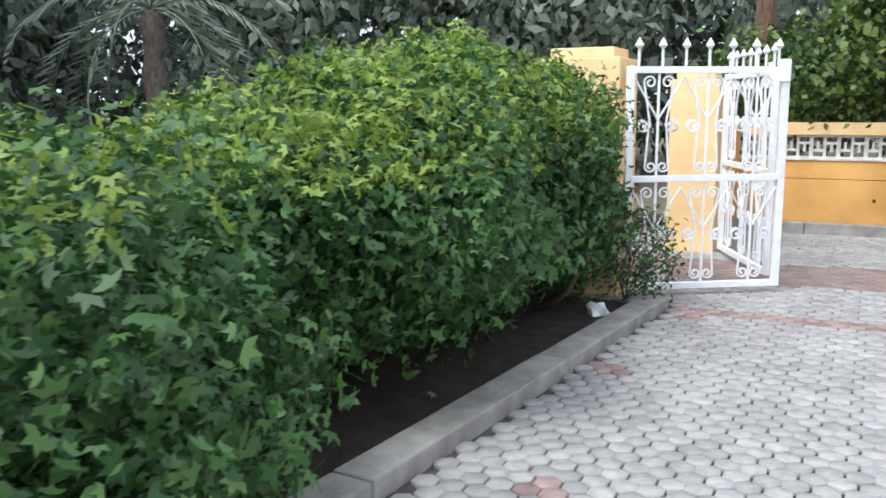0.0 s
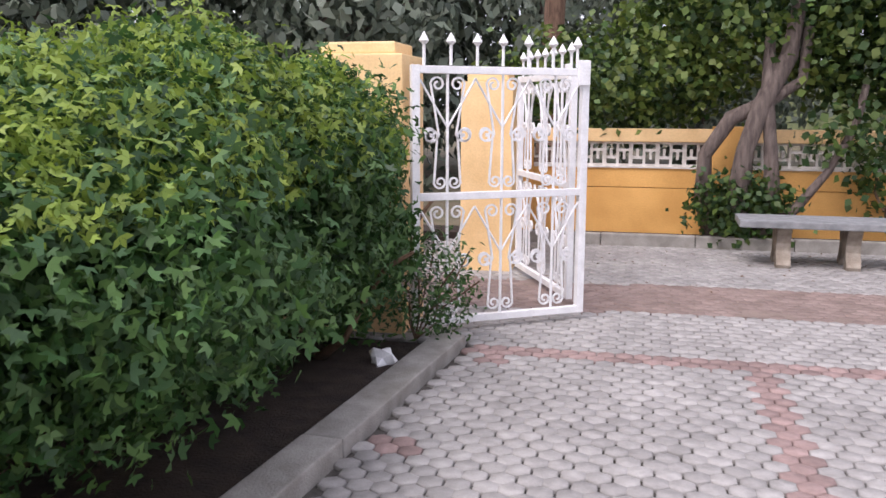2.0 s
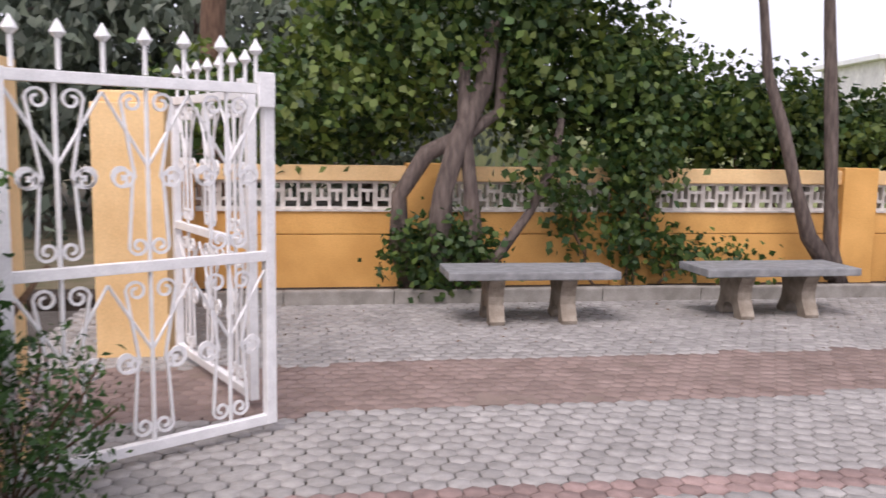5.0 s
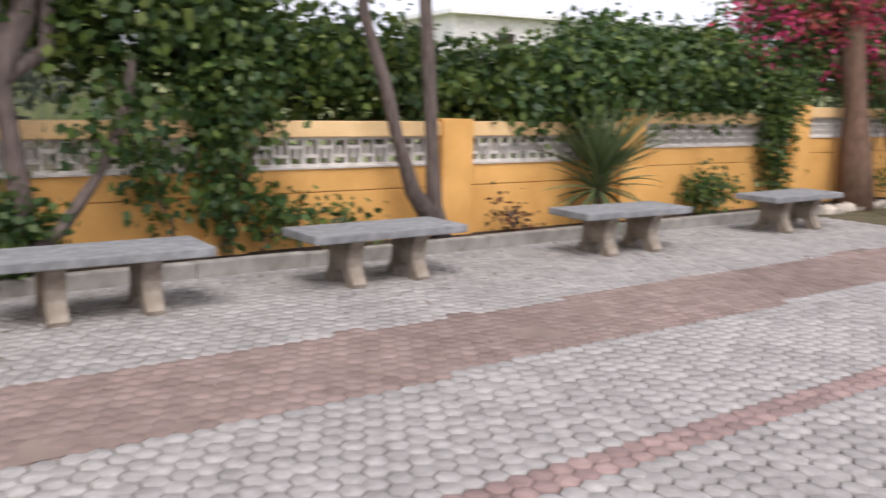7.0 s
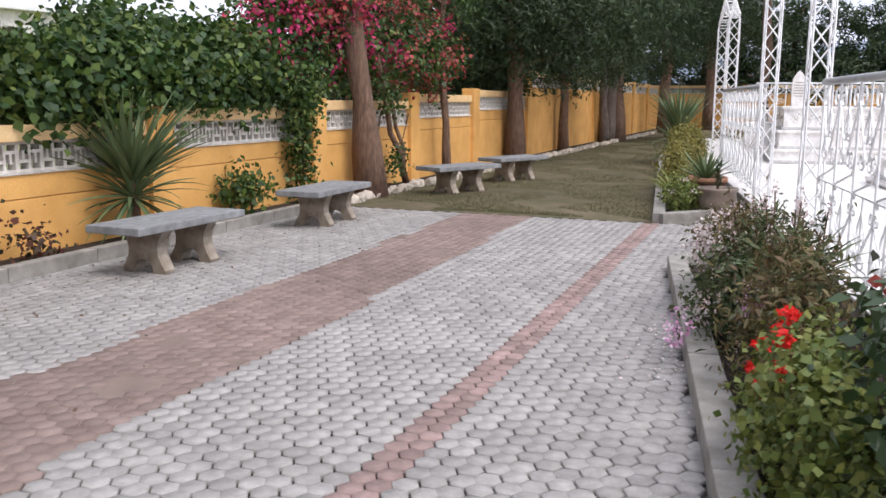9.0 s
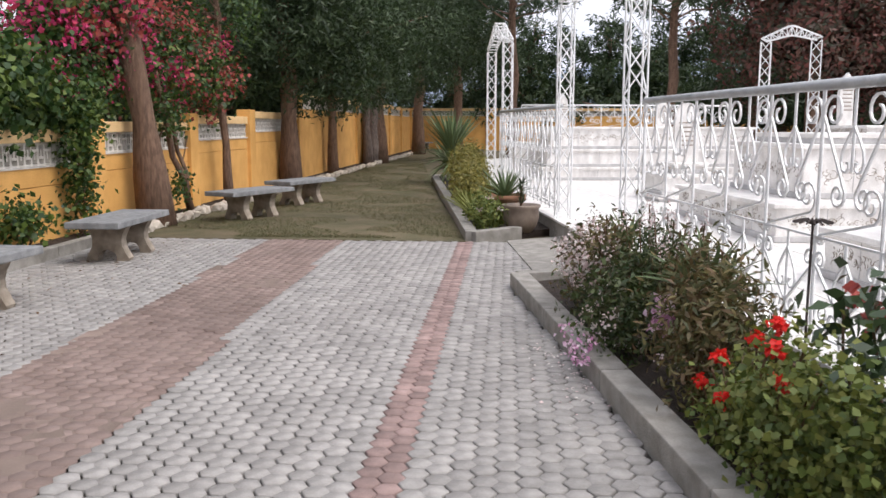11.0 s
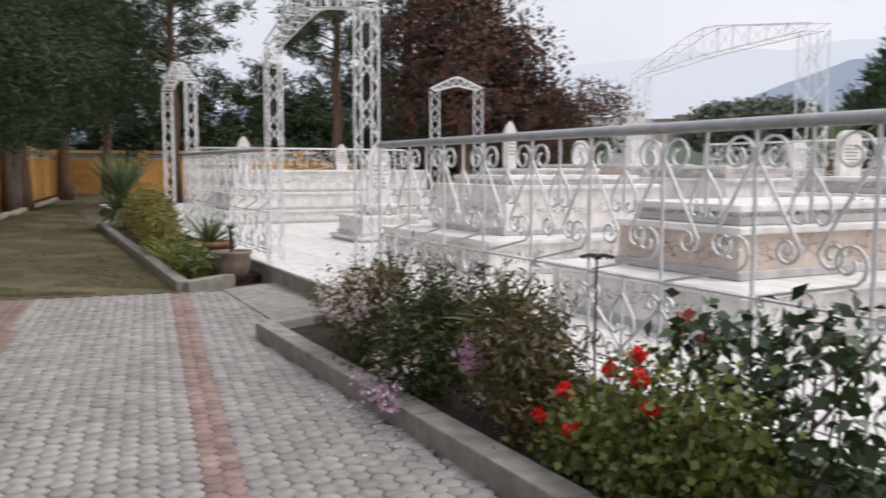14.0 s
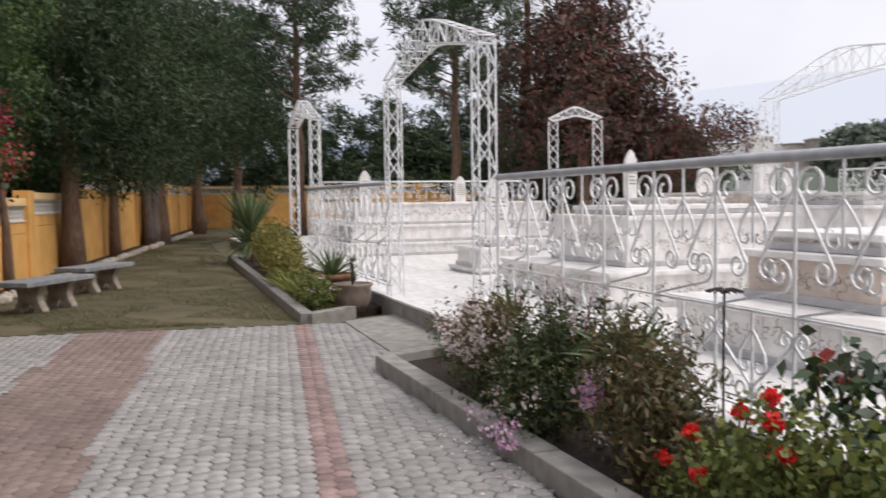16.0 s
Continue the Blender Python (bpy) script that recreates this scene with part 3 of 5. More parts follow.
def gate_pillar(x0, x1, y0, y1, h):
    t = thing("gate_pillar", "square ochre painted gate pillar with a stepped cap", "pillar", pose((x0 + x1) / 2, (y0 + y1) / 2, 0))
    a, b = (x1 - x0) / 2, (y1 - y0) / 2
    part("shaft", Shape().box(-a, a, -b, b, -0.06, h - 0.08, 0.012), YELLOW_LIGHT, t)
    part("cap", Shape().box(-a * 0.8, a * 0.8, -b * 0.8, b * 0.8, h - 0.08, h, 0.015), YELLOW_LIGHT, t)


gate_pillar(-4.62, -3.98, 5.5, 6.05, 1.93)
gate_pillar(-4.10, -3.62, 7.9, 8.35, 1.82)


def spiral(cx, cz, r, a0, turns, n=16):
    """From the rim inwards."""
    out = []
    for i in range(n + 1):
        s = i / n
        a = a0 + turns * 2 * math.pi * s
        rr = r * (1 - 0.72 * s)
        out.append((cx + rr * math.cos(a), cz + rr * math.sin(a)))
    return out


def s_scroll(c1, r1, c2, r2, hand=1, thick=0.009, y=0.0):
    """A flat bar that curls round c1, runs straight and curls the other way round c2."""
    a = math.atan2(c2[1] - c1[1], c2[0] - c1[0])
    p = spiral(*c1, r1, a + hand * math.pi / 2, hand * 1.25)[::-1] + spiral(*c2, r2, a - hand * math.pi / 2, hand * 1.25)
    return Shape().tube([(x, y, z) for x, z in p], thick, 4, math.pi / 4)


def mirror(s):
    o = Shape()
    o.v = [(-x, y, z) for x, y, z in s.v]
    o.f = [f[::-1] for f in s.f]
    return o


def spear():
    s = Shape().tube([(0, 0, 0), (0, 0, 0.15)], 0.011, 6)
    return s.tube([(0, 0, 0.13), (0, 0, 0.15), (0, 0, 0.155), (0, 0, 0.21)], [0.014, 0.034, 0.034, 0.002], 8)


def gate_leaf(m, L, H=1.73):
    g = thing("iron_gate", "open white painted iron gate leaf with scrolls and spear points", "gate", m, "gate leaves")
    for x0, x1, z0, z1 in ((0, 0.055, 0, H), (L - 0.055, L, 0, H)):
        part("stile", Shape().box(x0, x1, -0.025, 0.025, z0, z1, 0.004), WHITEIRON, g)
    for z in (0.0, H * 0.49, H - 0.055):
        part("rail", Shape().box(0.055, L - 0.055, -0.022, 0.022, z, z + 0.05, 0.004), WHITEIRON, g)
    sp = spear().mesh("spear_point")
    n = 7
    for i in range(n):
        ob = part("spear_point", sp, WHITEIRON, g)
        ob.matrix_basis = pose(0.09 + (L - 0.18) * i / (n - 1), 0, H)
    cells = 3
    cw = (L - 0.11) / cells
    up = s_scroll((0.07, 0.70), 0.05, (0.12, 0.38), 0.06, 1)
    dn = s_scroll((0.12, 0.36), 0.05, (0.05, 0.06), 0.045, -1)
    ups, dns = [x.mesh("scroll") for x in (up, mirror(up))], [x.mesh("scroll") for x in (dn, mirror(dn))]
    diag = Shape().tube([(0.0, 0, 0.42), (0.10, 0, 0.58), (cw / 2, 0, 0.74)], 0.008, 4)
    diags = [x.mesh("brace") for x in (diag, mirror(diag))]
    bar = Shape().tube([(0, 0, 0), (0, 0, H - 0.06)], 0.011, 6).mesh("bar")
    for i in range(cells):
        x = 0.055 + cw * (i + 0.5)
        ob = part("bar", bar, WHITEIRON, g)
        ob.matrix_basis = pose(x, 0, 0.03)
        for z in (0.06, H * 0.49 + 0.06):
            for me in ups + dns + diags:
                ob = part(me.name.split(".")[0], me, WHITEIRON, g)
                ob.matrix_basis = pose(x, 0, z)
    part("latch", Shape().box(L - 0.10, L - 0.01, -0.05, -0.025, H - 0.12, H + 0.05, 0.006), WHITEIRON, g)
    return g


def span(p0, p1, z):
    return pose(p0[0], p0[1], z, 0, 0, math.degrees(math.atan2(p1[1] - p0[1], p1[0] - p0[0])))


gate_leaf(span((-3.93, 5.52), (-2.85, 6.24), 0.05), 1.30)
gate_leaf(span((-3.56, 7.92), (-2.97, 6.62), 0.05), 1.43)


# ================= benches =================
bench = thing("stone_bench", "grey stone slab bench on two carved stone legs", "bench", pose(-0.8, 8.92, 0, 0, 0, -1), "benches along the wall")
sl = Shape().box(-0.73, 0.73, -0.29, 0.29, 0.385, 0.455, 0.012)
part("seat_slab", sl, STONEGREY, bench)
half = [(0.105, 0.0), (0.225, 0.0), (0.235, 0.03), (0.205, 0.08), (0.165, 0.16), (0.16, 0.23), (0.18, 0.30), (0.215, 0.36), (0.22, 0.387)]
arch_cut = [(0.10, 0.06), (0.07, 0.105), (0.0, 0.125), (-0.07, 0.105), (-0.10, 0.06)]
outline = half + [(-a, b) for a, b in half[::-1]] + arch_cut[::-1]
legm = Shape().prism(outline, "x", -0.065, 0.065).mesh("leg")
for x in (-0.31, 0.31):
    ob = part("leg", legm, LEGSTONE, bench)
    ob.matrix_basis = pose(x, 0, 0)
for x, y, a in ((1.45, 8.98, 1), (4.36, 8.98, -2), (7.45, 9.08, 1.5), (11.5, 8.8, -24), (14.0, 8.6, -22)):
    copy_thing(bench, pose(x, y, 0, 0, 0, a))
copy_thing(bench, pose(47.5, 9.6, 0, 0, 0, -20))

# whitewashed edging stones
def edging_stone():
    bm = bmesh.new()
    bmesh.ops.create_icosphere(bm, subdivisions=1, radius=1)
    for v in bm.verts:
        v.co *= 1 + rng.normal(0, 0.14)
        v.co.x *= 0.17
        v.co.y *= 0.11
        v.co.z *= 0.10
    return Shape().take(bm).mesh("edging_stone")


edging = thing("stone_edging", "row of rough whitewashed stones along the lawn", "edging", pose(9.4, 9.78, 0), kind="structure")
stone_meshes = [edging_stone() for _ in range(5)]
x = 0.0
while x < 34:
    ob = part("edging_stone", stone_meshes[int(rng.integers(5))], WHITESTONE, edging)
    ob.matrix_basis = pose(x, rng.normal(0, 0.04) - 0.008 * x, 0.04, rng.uniform(-15, 15), rng.uniform(-15, 15), rng.uniform(-25, 25))
    x += rng.uniform(0.26, 0.4)

# ================= the cemetery terrace =================
CEM = pose(6.3, 3.5, 0, 0, 0, 8.6)
TZ = 0.22


def cem(u, v, z=0.0, a=0.0):
    return CEM @ pose(u, v, z, 0, 0, a)


terrace = thing("terrace_floor", "white marble slab terrace with grey joints", "floor", CEM, kind="structure")
part("terrace_base", Shape().box(-6.6, 24, -26, 0.10, -0.06, TZ - 0.03), CONCRETE, terrace)
tile_mesh = {}
for i in range(34):
    for j in range(12):
        u0, v0 = -6.6 + i * 0.9, -0.9 * (j + 1) + 0.12
        big = Shape().box(0.003, 0.897, 0.003, 0.897, -0.03, rng.normal(0, 0.001), 0.0)
        if not tile_mesh:
            tile_mesh[0] = Shape().box(0.003, 0.897, 0.003, 0.897, -0.03, 0.0, 0.004).mesh("marble_tile")
        if 300 > i * 12 + j or u0 < 16:
            if (i * 12 + j) >= 300:
                continue
            ob = part("marble_tile", tile_mesh[0], MARBLE, terrace)
            ob.matrix_basis = pose(u0, v0, TZ + rng.normal(0, 0.0008))
part("terrace_slab", Shape().box(15.9, 24, -10.7, 0.12, TZ - 0.03, TZ), MARBLE, terrace)
part("terrace_slab", Shape().box(-6.6, 24, -26, -10.7, TZ - 0.03, TZ), MARBLE, terrace)

# railing scrolls, one cell 0.65 wide between bars
CW = 0.65
flat = 0.0095
upper = s_scroll((0.21, 1.275), 0.105, (0.125, 0.83), 0.075, 1, flat)
sweep = s_scroll((-0.205, 0.80), 0.10, (0.27, 0.565), 0.03, -1, flat)

low_s = s_scroll((0.26, 0.45), 0.058, (0.085, 0.13), 0.075, 1, flat)
low_sweep = s_scroll((0.21, 0.16), 0.085, (-0.25, 0.045), 0.03, 1, flat)


def heart(z):
    """A pointed leaf whose two bars curl inwards at the foot."""
    half_ = [(0, z + 0.18), (0.05, z + 0.12), (0.10, z + 0.05), (0.112, z - 0.01), (0.095, z - 0.055), (0.055, z - 0.065), (0.028, z - 0.04), (0.035, z - 0.012), (0.055, z - 0.015)]
    return Shape().tube([(x, 0, q) for x, q in half_], flat * 0.9, 4, math.pi / 4)


SCROLLS = [x.mesh("scroll") for s_ in (upper, low_s, heart(1.02), heart(0.30)) for x in (s_, mirror(s_))] + [x.mesh("scroll") for x in (sweep, low_sweep)]
FULLBAR = Shape().tube([(0, 0, -0.02), (0, 0, 1.40)], 0.011, 6).mesh("baluster")
SHORTBAR = Shape().tube([(0, 0, 0.96), (0, 0, 1.40)], 0.009, 6).mesh("short_baluster")
LOWBAR = Shape().tube([(0, 0, 0.0), (0, 0, 0.58)], 0.009, 6).mesh("short_baluster")


def railing(label, m, cells, h=1.42, top_r=0.032, topmat=RAILGREY, zs=1.0):
    t = thing("iron_railing", label, "railing", m @ Matrix.Diagonal((1, 1, 1, 1)), "white iron railings")
    L = cells * CW
    part("top_rail", Shape().tube([(0, 0, h * zs), (L / 2, 0, h * zs + 0.004), (L, 0, h * zs)], top_r, 10), topmat, t, "weathered grey round top rail", True)
    for z in (0.58, 0.03):
        part("rail", Shape().box(0, L, -0.008, 0.008, z * zs - 0.006, z * zs + 0.006), WHITEIRON, t)
    sc = Matrix.Diagonal((1, 1, zs, 1))
    for i in range(cells + 1):
        ob = part("baluster", FULLBAR, WHITEIRON, t)
        ob.matrix_basis = pose(i * CW, 0, 0) @ sc
        if i < cells:
            for me in SCROLLS + [SHORTBAR, LOWBAR]:
                ob = part(me.name.split(".")[0], me, WHITEIRON, t)
                ob.matrix_basis = pose((i + 0.5) * CW, 0, 0) @ sc
    return t


railing("white scrolled iron railing with a grey round top rail", cem(-6.46, 0, 0.27), 10)
railing("white scrolled iron railing beside the gateway arch", cem(3.75, 0, 0.30), 9)
railing("white scrolled iron railing around a grave enclosure", cem(13.0, -6.2, 1.05, 90), 8, zs=0.62, top_r=0.02, topmat=WHITEIRON)
railing("white scrolled iron railing around a grave enclosure", cem(-0.5, -9.2, 1.0, 0), 9, zs=0.66, top_r=0.02, topmat=WHITEIRON)
railing("white scrolled iron railing around a grave enclosure", cem(-7.5, -8.6, 1.15, 5), 9, zs=0.62, top_r=0.02, topmat=WHITEIRON)
for u, v, z, L, a in ((13.0, -6.2, 1.05, 5.4, 90), (-0.5, -9.2, 1.0, 6.0, 0), (-7.5, -8.6, 1.15, 6.0, 5)):
    t = part("enclosure_kerb", Shape().box(-0.05, L, -0.18, 0.18, TZ - z, 0.0, 0.02), MARBLE)
    t.matrix_basis = cem(u, v, z, a)
    tagged(t, "white marble enclosure wall under a railing", "wall")


# lattice arches
def lattice(s, p0, p1, w, step=0.24, rod=0.011):
    """Four rods with crossed braces on each face between p0 and p1 (vertical)."""
    (x, y, z0), (_, _, z1) = p0, p1
    c = [(x - w / 2, y - w / 2), (x + w / 2, y - w / 2), (x + w / 2, y + w / 2), (x - w / 2, y + w / 2)]
    for a, b in c:
        s.tube([(a, b, z0), (a, b, z1)], rod, 5)
    n = max(1, round((z1 - z0) / step))
    for i in range(n):
        za, zb = z0 + (z1 - z0) * i / n, z0 + (z1 - z0) * (i + 1) / n
        for k in range(4):
            a, b = c[k], c[(k + 1) % 4]
            s.tube([(*a, za), (*b, zb)] if (i + k) % 2 else [(*b, za), (*a, zb)], rod * 0.75, 4)
    return s


def arch(label, m, L, zt, rise, w=0.18, deep=0.2, rod=0.011, low=0.75):
    """A gabled lattice arch along local x, on two lattice legs."""
    t = thing("lattice_arch", label, "arch", m, "white lattice arches")
    for x in (0, L):
        part("leg", lattice(Shape(), (x, 0, 0), (x, 0, zt), w, rod=rod), WHITEIRON, t)
    s = Shape()
    n = 12
    for y in (-w / 2, w / 2):
        lo, hi = [], []
        for i in range(n + 1):
            q = i / n
            g = (1 - abs(2 * q - 1))
            g = min(1.0, g * 1.08)
            lo.append((L * q, y, zt + rise * g * low))
            hi.append((-w / 2 + (L + w) * q, y, zt + 0.06 + (rise + deep - 0.06) * g))
        s.tube(lo, rod, 5)
        s.tube(hi, rod, 5)
        for i in range(n):
            s.tube([lo[i], hi[i + 1]] if i % 2 else [hi[i], lo[i + 1]], rod * 0.65, 4)
            s.tube([lo[i], hi[i]], rod * 0.65, 4)
    for i in range(n + 1):
        q = i / n
        g = min(1.0, (1 - abs(2 * q - 1)) * 1.08)
        s.tube([(-w / 2 + (L + w) * q, -w / 2, zt + 0.06 + (rise + deep - 0.06) * g), (-w / 2 + (L + w) * q, w / 2, zt + 0.06 + (rise + deep - 0.06) * g)], rod * 0.7, 4)
        s.tube([(L * q, -w / 2, zt + rise * g * low), (L * q, w / 2, zt + rise * g * low)], rod * 0.7, 4)
    part("roof_truss", s, WHITEIRON, t)
    return t


arch("tall white lattice iron arch over the terrace gateway", cem(0.38, 0, 0.0), 3.15, 3.0, 0.32)
arch("white lattice iron arch at the railing end", cem(9.2, -0.08, 0.0), 2.4, 3.05, 0.30)
arch("small white lattice iron arch over a grave", span((17.4, -0.67), (17.06, -1.6), TZ), 0.99, 3.0, 0.15, w=0.2, deep=0.16)
arch("wide white lattice iron arch over graves", span((9.46, -1.2), (5.2, -0.46), TZ), 4.32, 2.56, 0.16, 0.2, 0.2, rod=0.007, low=0.25)


# tombs
def stele(parent, x, y, z, h, w, d=0.09, name="headstone"):
    n = 10
    prof = [(-w / 2, 0), (w / 2, 0), (w / 2, h * 0.72)]
    if w < 0.4:
        prof = [(-w * 0.36, 0), (w * 0.36, 0), (w * 0.40, h * 0.6), (w * 0.34, h * 0.78), (w * 0.17, h * 0.92), (0, h), (-w * 0.17, h * 0.92), (-w * 0.34, h * 0.78)]
        w *= 0.8
    else:
        prof += [(w / 2 * math.cos(math.pi * i / n), h * 0.72 + h * 0.28 * math.sin(math.pi * i / n) ** 0.8) for i in range(1, n)]
        prof += [(-w / 2, h * 0.72)]
    s = Shape().prism(prof, "x", -d / 2, d / 2)
    ob = part(name, s, MARBLE, parent)
    ob.matrix_basis = pose(x, y, z)
    ins = Shape()
    for i in range(6):
        ww_ = w * rng.uniform(0.25, 0.38)
        for sd in (-1, 1):
            ins.box(sd * d / 2 - 0.002, sd * d / 2 + 0.002, -ww_, ww_, h * (0.28 + 0.075 * i), h * (0.28 + 0.075 * i) + h * 0.022)
    tagged(part("inscription", ins, CARVE, ob, "rows of dark carved writing"), kind="stuff")
    return ob


def tomb(label, u, v, L, W, tiers, stones=(), a=0.0, body=MARBLE, z0=TZ, panels=False):
    """Stacked marble tiers (inset, height, overhang slab); L along u, W along -v; stones: headstones (x, y, h, w)."""
    t = thing("marble_tomb", label, "tomb", cem(u, v, z0, a))
    z = 0.0
    for k, (ins, h, m) in enumerate(tiers):
        x0, x1, y0, y1 = ins, L - ins, -W + ins, -ins
        part("tier", Shape().box(x0 + 0.03, x1 - 0.03, y0 + 0.03, y1 - 0.03, z, z + h - 0.055, 0.008), m, t)
        part("skirting", Shape().box(x0, x1, y0, y1, z + 0.002, z + 0.07, 0.012), MARBLE_GREY, t)
        part("slab", Shape().box(x0 - 0.02, x1 + 0.02, y0 - 0.02, y1 + 0.02, z + h - 0.055, z + h, 0.012), MARBLE, t)
        pn = Shape()
        for i in range(max(1, int((x1 - x0) / 0.7))):
            px = x0 + (i + 1) * (x1 - x0) / (int((x1 - x0) / 0.7) + 1)
            pn.box(px - 0.004, px + 0.004, y1 - 0.031, y1 - 0.027, z + 0.07, z + h - 0.055)
        for i in range(max(1, int((y1 - y0) / 0.7))):
            py = y0 + (i + 1) * (y1 - y0) / (int((y1 - y0) / 0.7) + 1)
            pn.box(x0 + 0.027, x0 + 0.031, py - 0.004, py + 0.004, z + 0.07, z + h - 0.055)
        tagged(part("joint_line", pn, MARBLE_GREY, t), kind="stuff")
        if panels and k == len(tiers) - 1 or panels == 2 and h > 0.3:
            cv = Shape()
            for side in (0, 1):
                w_ = (x1 - x0) if side == 0 else (y1 - y0)
                s0 = 0.18
                while s0 < w_ - 0.16:
                    cz = z + 0.10 + (h - 0.2) * rng.uniform(0.35, 0.65)
                    for _ in range(4):
                        a0, rr, tw = rng.uniform(0, 6.28), rng.uniform(0.018, 0.05), rng.uniform(1.5, 4.5)
                        ca, cb = s0 + rng.normal(0, 0.03), cz + rng.normal(0, 0.04)
                        arc = [(ca + rr * math.cos(a0 + tw * q / 5), cb + 0.8 * rr * math.sin(a0 + tw * q / 5)) for q in range(6)]
                        cv.tube([(x0 + aa, y1 - 0.03, bb) if side == 0 else (x0 + 0.03, y0 + aa, bb) for aa, bb in arc], 0.0045, 3)
                    s0 += 0.085
            tagged(part("carving", cv, CARVE, t, "dark carved ornament and writing"), kind="stuff")
        z += h
    for (x, y, h, w) in stones:
        stele(t, x, y, z, h, w)
    return t


tomb("low white marble tomb with stepped slabs behind the railing", -3.3, -1.2, 2.3, 3.6, [(0, 0.42, MARBLE), (0.42, 0.40, MARBLE_PINK), (0.55, 0.16, MARBLE)], [], panels=2)
tomb("broad white marble tomb on a carved double base", 1.0, -1.75, 3.1, 3.6, [(0, 0.42, MARBLE), (0.55, 0.62, MARBLE), (0.8, 0.12, MARBLE)], [], panels=2)
tomb("grey white marble tomb with a low slab", -6.3, -3.3, 2.6, 3.4, [(0, 0.42, MARBLE_GREY), (0.35, 0.42, MARBLE_PINK), (0.6, 0.2, MARBLE)], [(1.2, -2.9, 0.6, 0.4)], panels=True)
tomb("square marble pedestal with a rounded headstone", 5.9, -2.1, 1.3, 1.3, [(0, 0.10, MARBLE_GREY), (0.08, 0.34, MARBLE), (0.36, 0.18, MARBLE)], [(0.65, -0.65, 1.0, 0.42)])
tomb("long white marble tomb wall with pointed headstones", 11.4, -1.2, 1.7, 5.2, [(0, 0.30, MARBLE), (0.12, 0.40, MARBLE), (0.2, 0.50, MARBLE)], [(0.3, -0.5, 0.75, 0.36), (0.8, -3.0, 0.62, 0.36)], panels=True)
tomb("raised white marble tomb with a pointed headstone", 6.0, -5.4, 2.6, 2.6, [(0, 0.5, MARBLE), (0.3, 0.5, MARBLE), (0.5, 0.25, MARBLE)], [(1.6, -0.7, 0.95, 0.36)], panels=True)
tomb("white marble tomb with a written headstone", -1.4, -5.6, 2.4, 2.2, [(0, 0.5, MARBLE), (0.3, 0.45, MARBLE_PINK), (0.5, 0.2, MARBLE)], [(1.8, -1.4, 0.62, 0.42)], panels=True)
tomb("raised white marble tomb in the rear row", 2.0, -6.4, 3.4, 2.2, [(0, 0.6, MARBLE), (0.25, 0.5, MARBLE), (0.45, 0.2, MARBLE)], [(2.6, -1.0, 0.42, 0.36)], panels=True)
tomb("beige marble tomb in the rear row", 7.5, -9.0, 4.0, 2.4, [(0, 0.7, MARBLE), (0.25, 0.65, MARBLE_PINK)], [(0.8, -1.0, 0.55, 0.4), (3.0, -1.0, 0.6, 0.4)], panels=True)
tomb("pale marble tomb in the rear row", 2.5, -11.0, 4.0, 2.4, [(0, 0.7, MARBLE), (0.25, 0.55, MARBLE_PINK)], [(0.8, -1.0, 0.55, 0.4), (3.0, -1.0, 0.6, 0.4)], panels=True)
tomb("pale marble tomb in the rear row", -3.5, -11.2, 4.4, 2.4, [(0, 0.6, MARBLE), (0.25, 0.45, MARBLE)], [(1.0, -1.0, 0.6, 0.4)], panels=True)


# ================= shrubs by the kerb =================
def shrub(label, base, blobs, n, tips, size=0.075, stems=9, h=0.7):
    t = thing("shrub", label, "shrub", pose(*base))
    for i in range(stems):
        b = blobs[i % len(blobs)]
        y0 = b[1] + rng.normal(0, 0.15)
        trunk(t, bent((b[0] + rng.normal(0, 0.08), y0, 0), (b[0] + rng.normal(0, 0.35), y0 + rng.normal(0, 0.5), h + rng.uniform(0, 0.5)), 6, 0.04), 0.028, 0.012, STEM, "stem", 6)
    foliage("foliage", t, HEDGE, blobs, n, size, lobes=3, clump=9, spread=0.07, shell=0.72, lump=0.2, ratio=0.48)
    foliage("inner_foliage", t, HEDGE, [(x, y, z, a * 0.75, b * 0.8, c * 0.8) for x, y, z, a, b, c in blobs], n // 3, size * 1.3, clump=8, spread=0.12, shell=0.3, ratio=0.7)
    foliage("young_foliage", t, HEDGE_TIP, [(x, y, z + 0.04, a * 0.98, b * 0.98, c * 1.03) for x, y, z, a, b, c in blobs], tips, size * 0.9, "yellow green young shoots", lobes=3, clump=8, spread=0.06, shell=0.93, low=0.25, lump=0.10, keep=lambda p: p[:, 2] > 1.12)
    return t


shrub("large dense green shrub with yellow green tips over the kerb", (-4.9, 3.1, 0.02), [(0.1, 0.1, 0.92, 1.05, 1.5, 0.70), (0.15, 1.35, 0.94, 1.0, 1.1, 0.78), (0.05, -0.85, 0.84, 0.95, 0.85, 0.58), (0.15, 0.9, 1.25, 0.85, 1.2, 0.56), (0.45, 1.95, 0.85, 0.62, 0.55, 0.7)], 76000, 22000, 0.041, 14)
shrub("rounded green shrub beside the path kerb", (-4.9, -0.5, 0.02), [(0.35, 1.1, 0.58, 0.95, 0.95, 0.70), (0.1, -0.4, 0.72, 1.05, 1.2, 0.64), (0.05, -1.5, 0.72, 1.0, 1.1, 0.66)], 40000, 4000, 0.041)
shrub("low green shrub behind the large shrubs", (-6.6, 1.4, 0.02), [(0, 0.0, 0.75, 0.7, 1.9, 0.6)], 7000, 1000, 0.06)
t = thing("small_shrub", "small pale speckled shrub by the gate", "shrub", pose(-3.85, 5.32, 0.02))
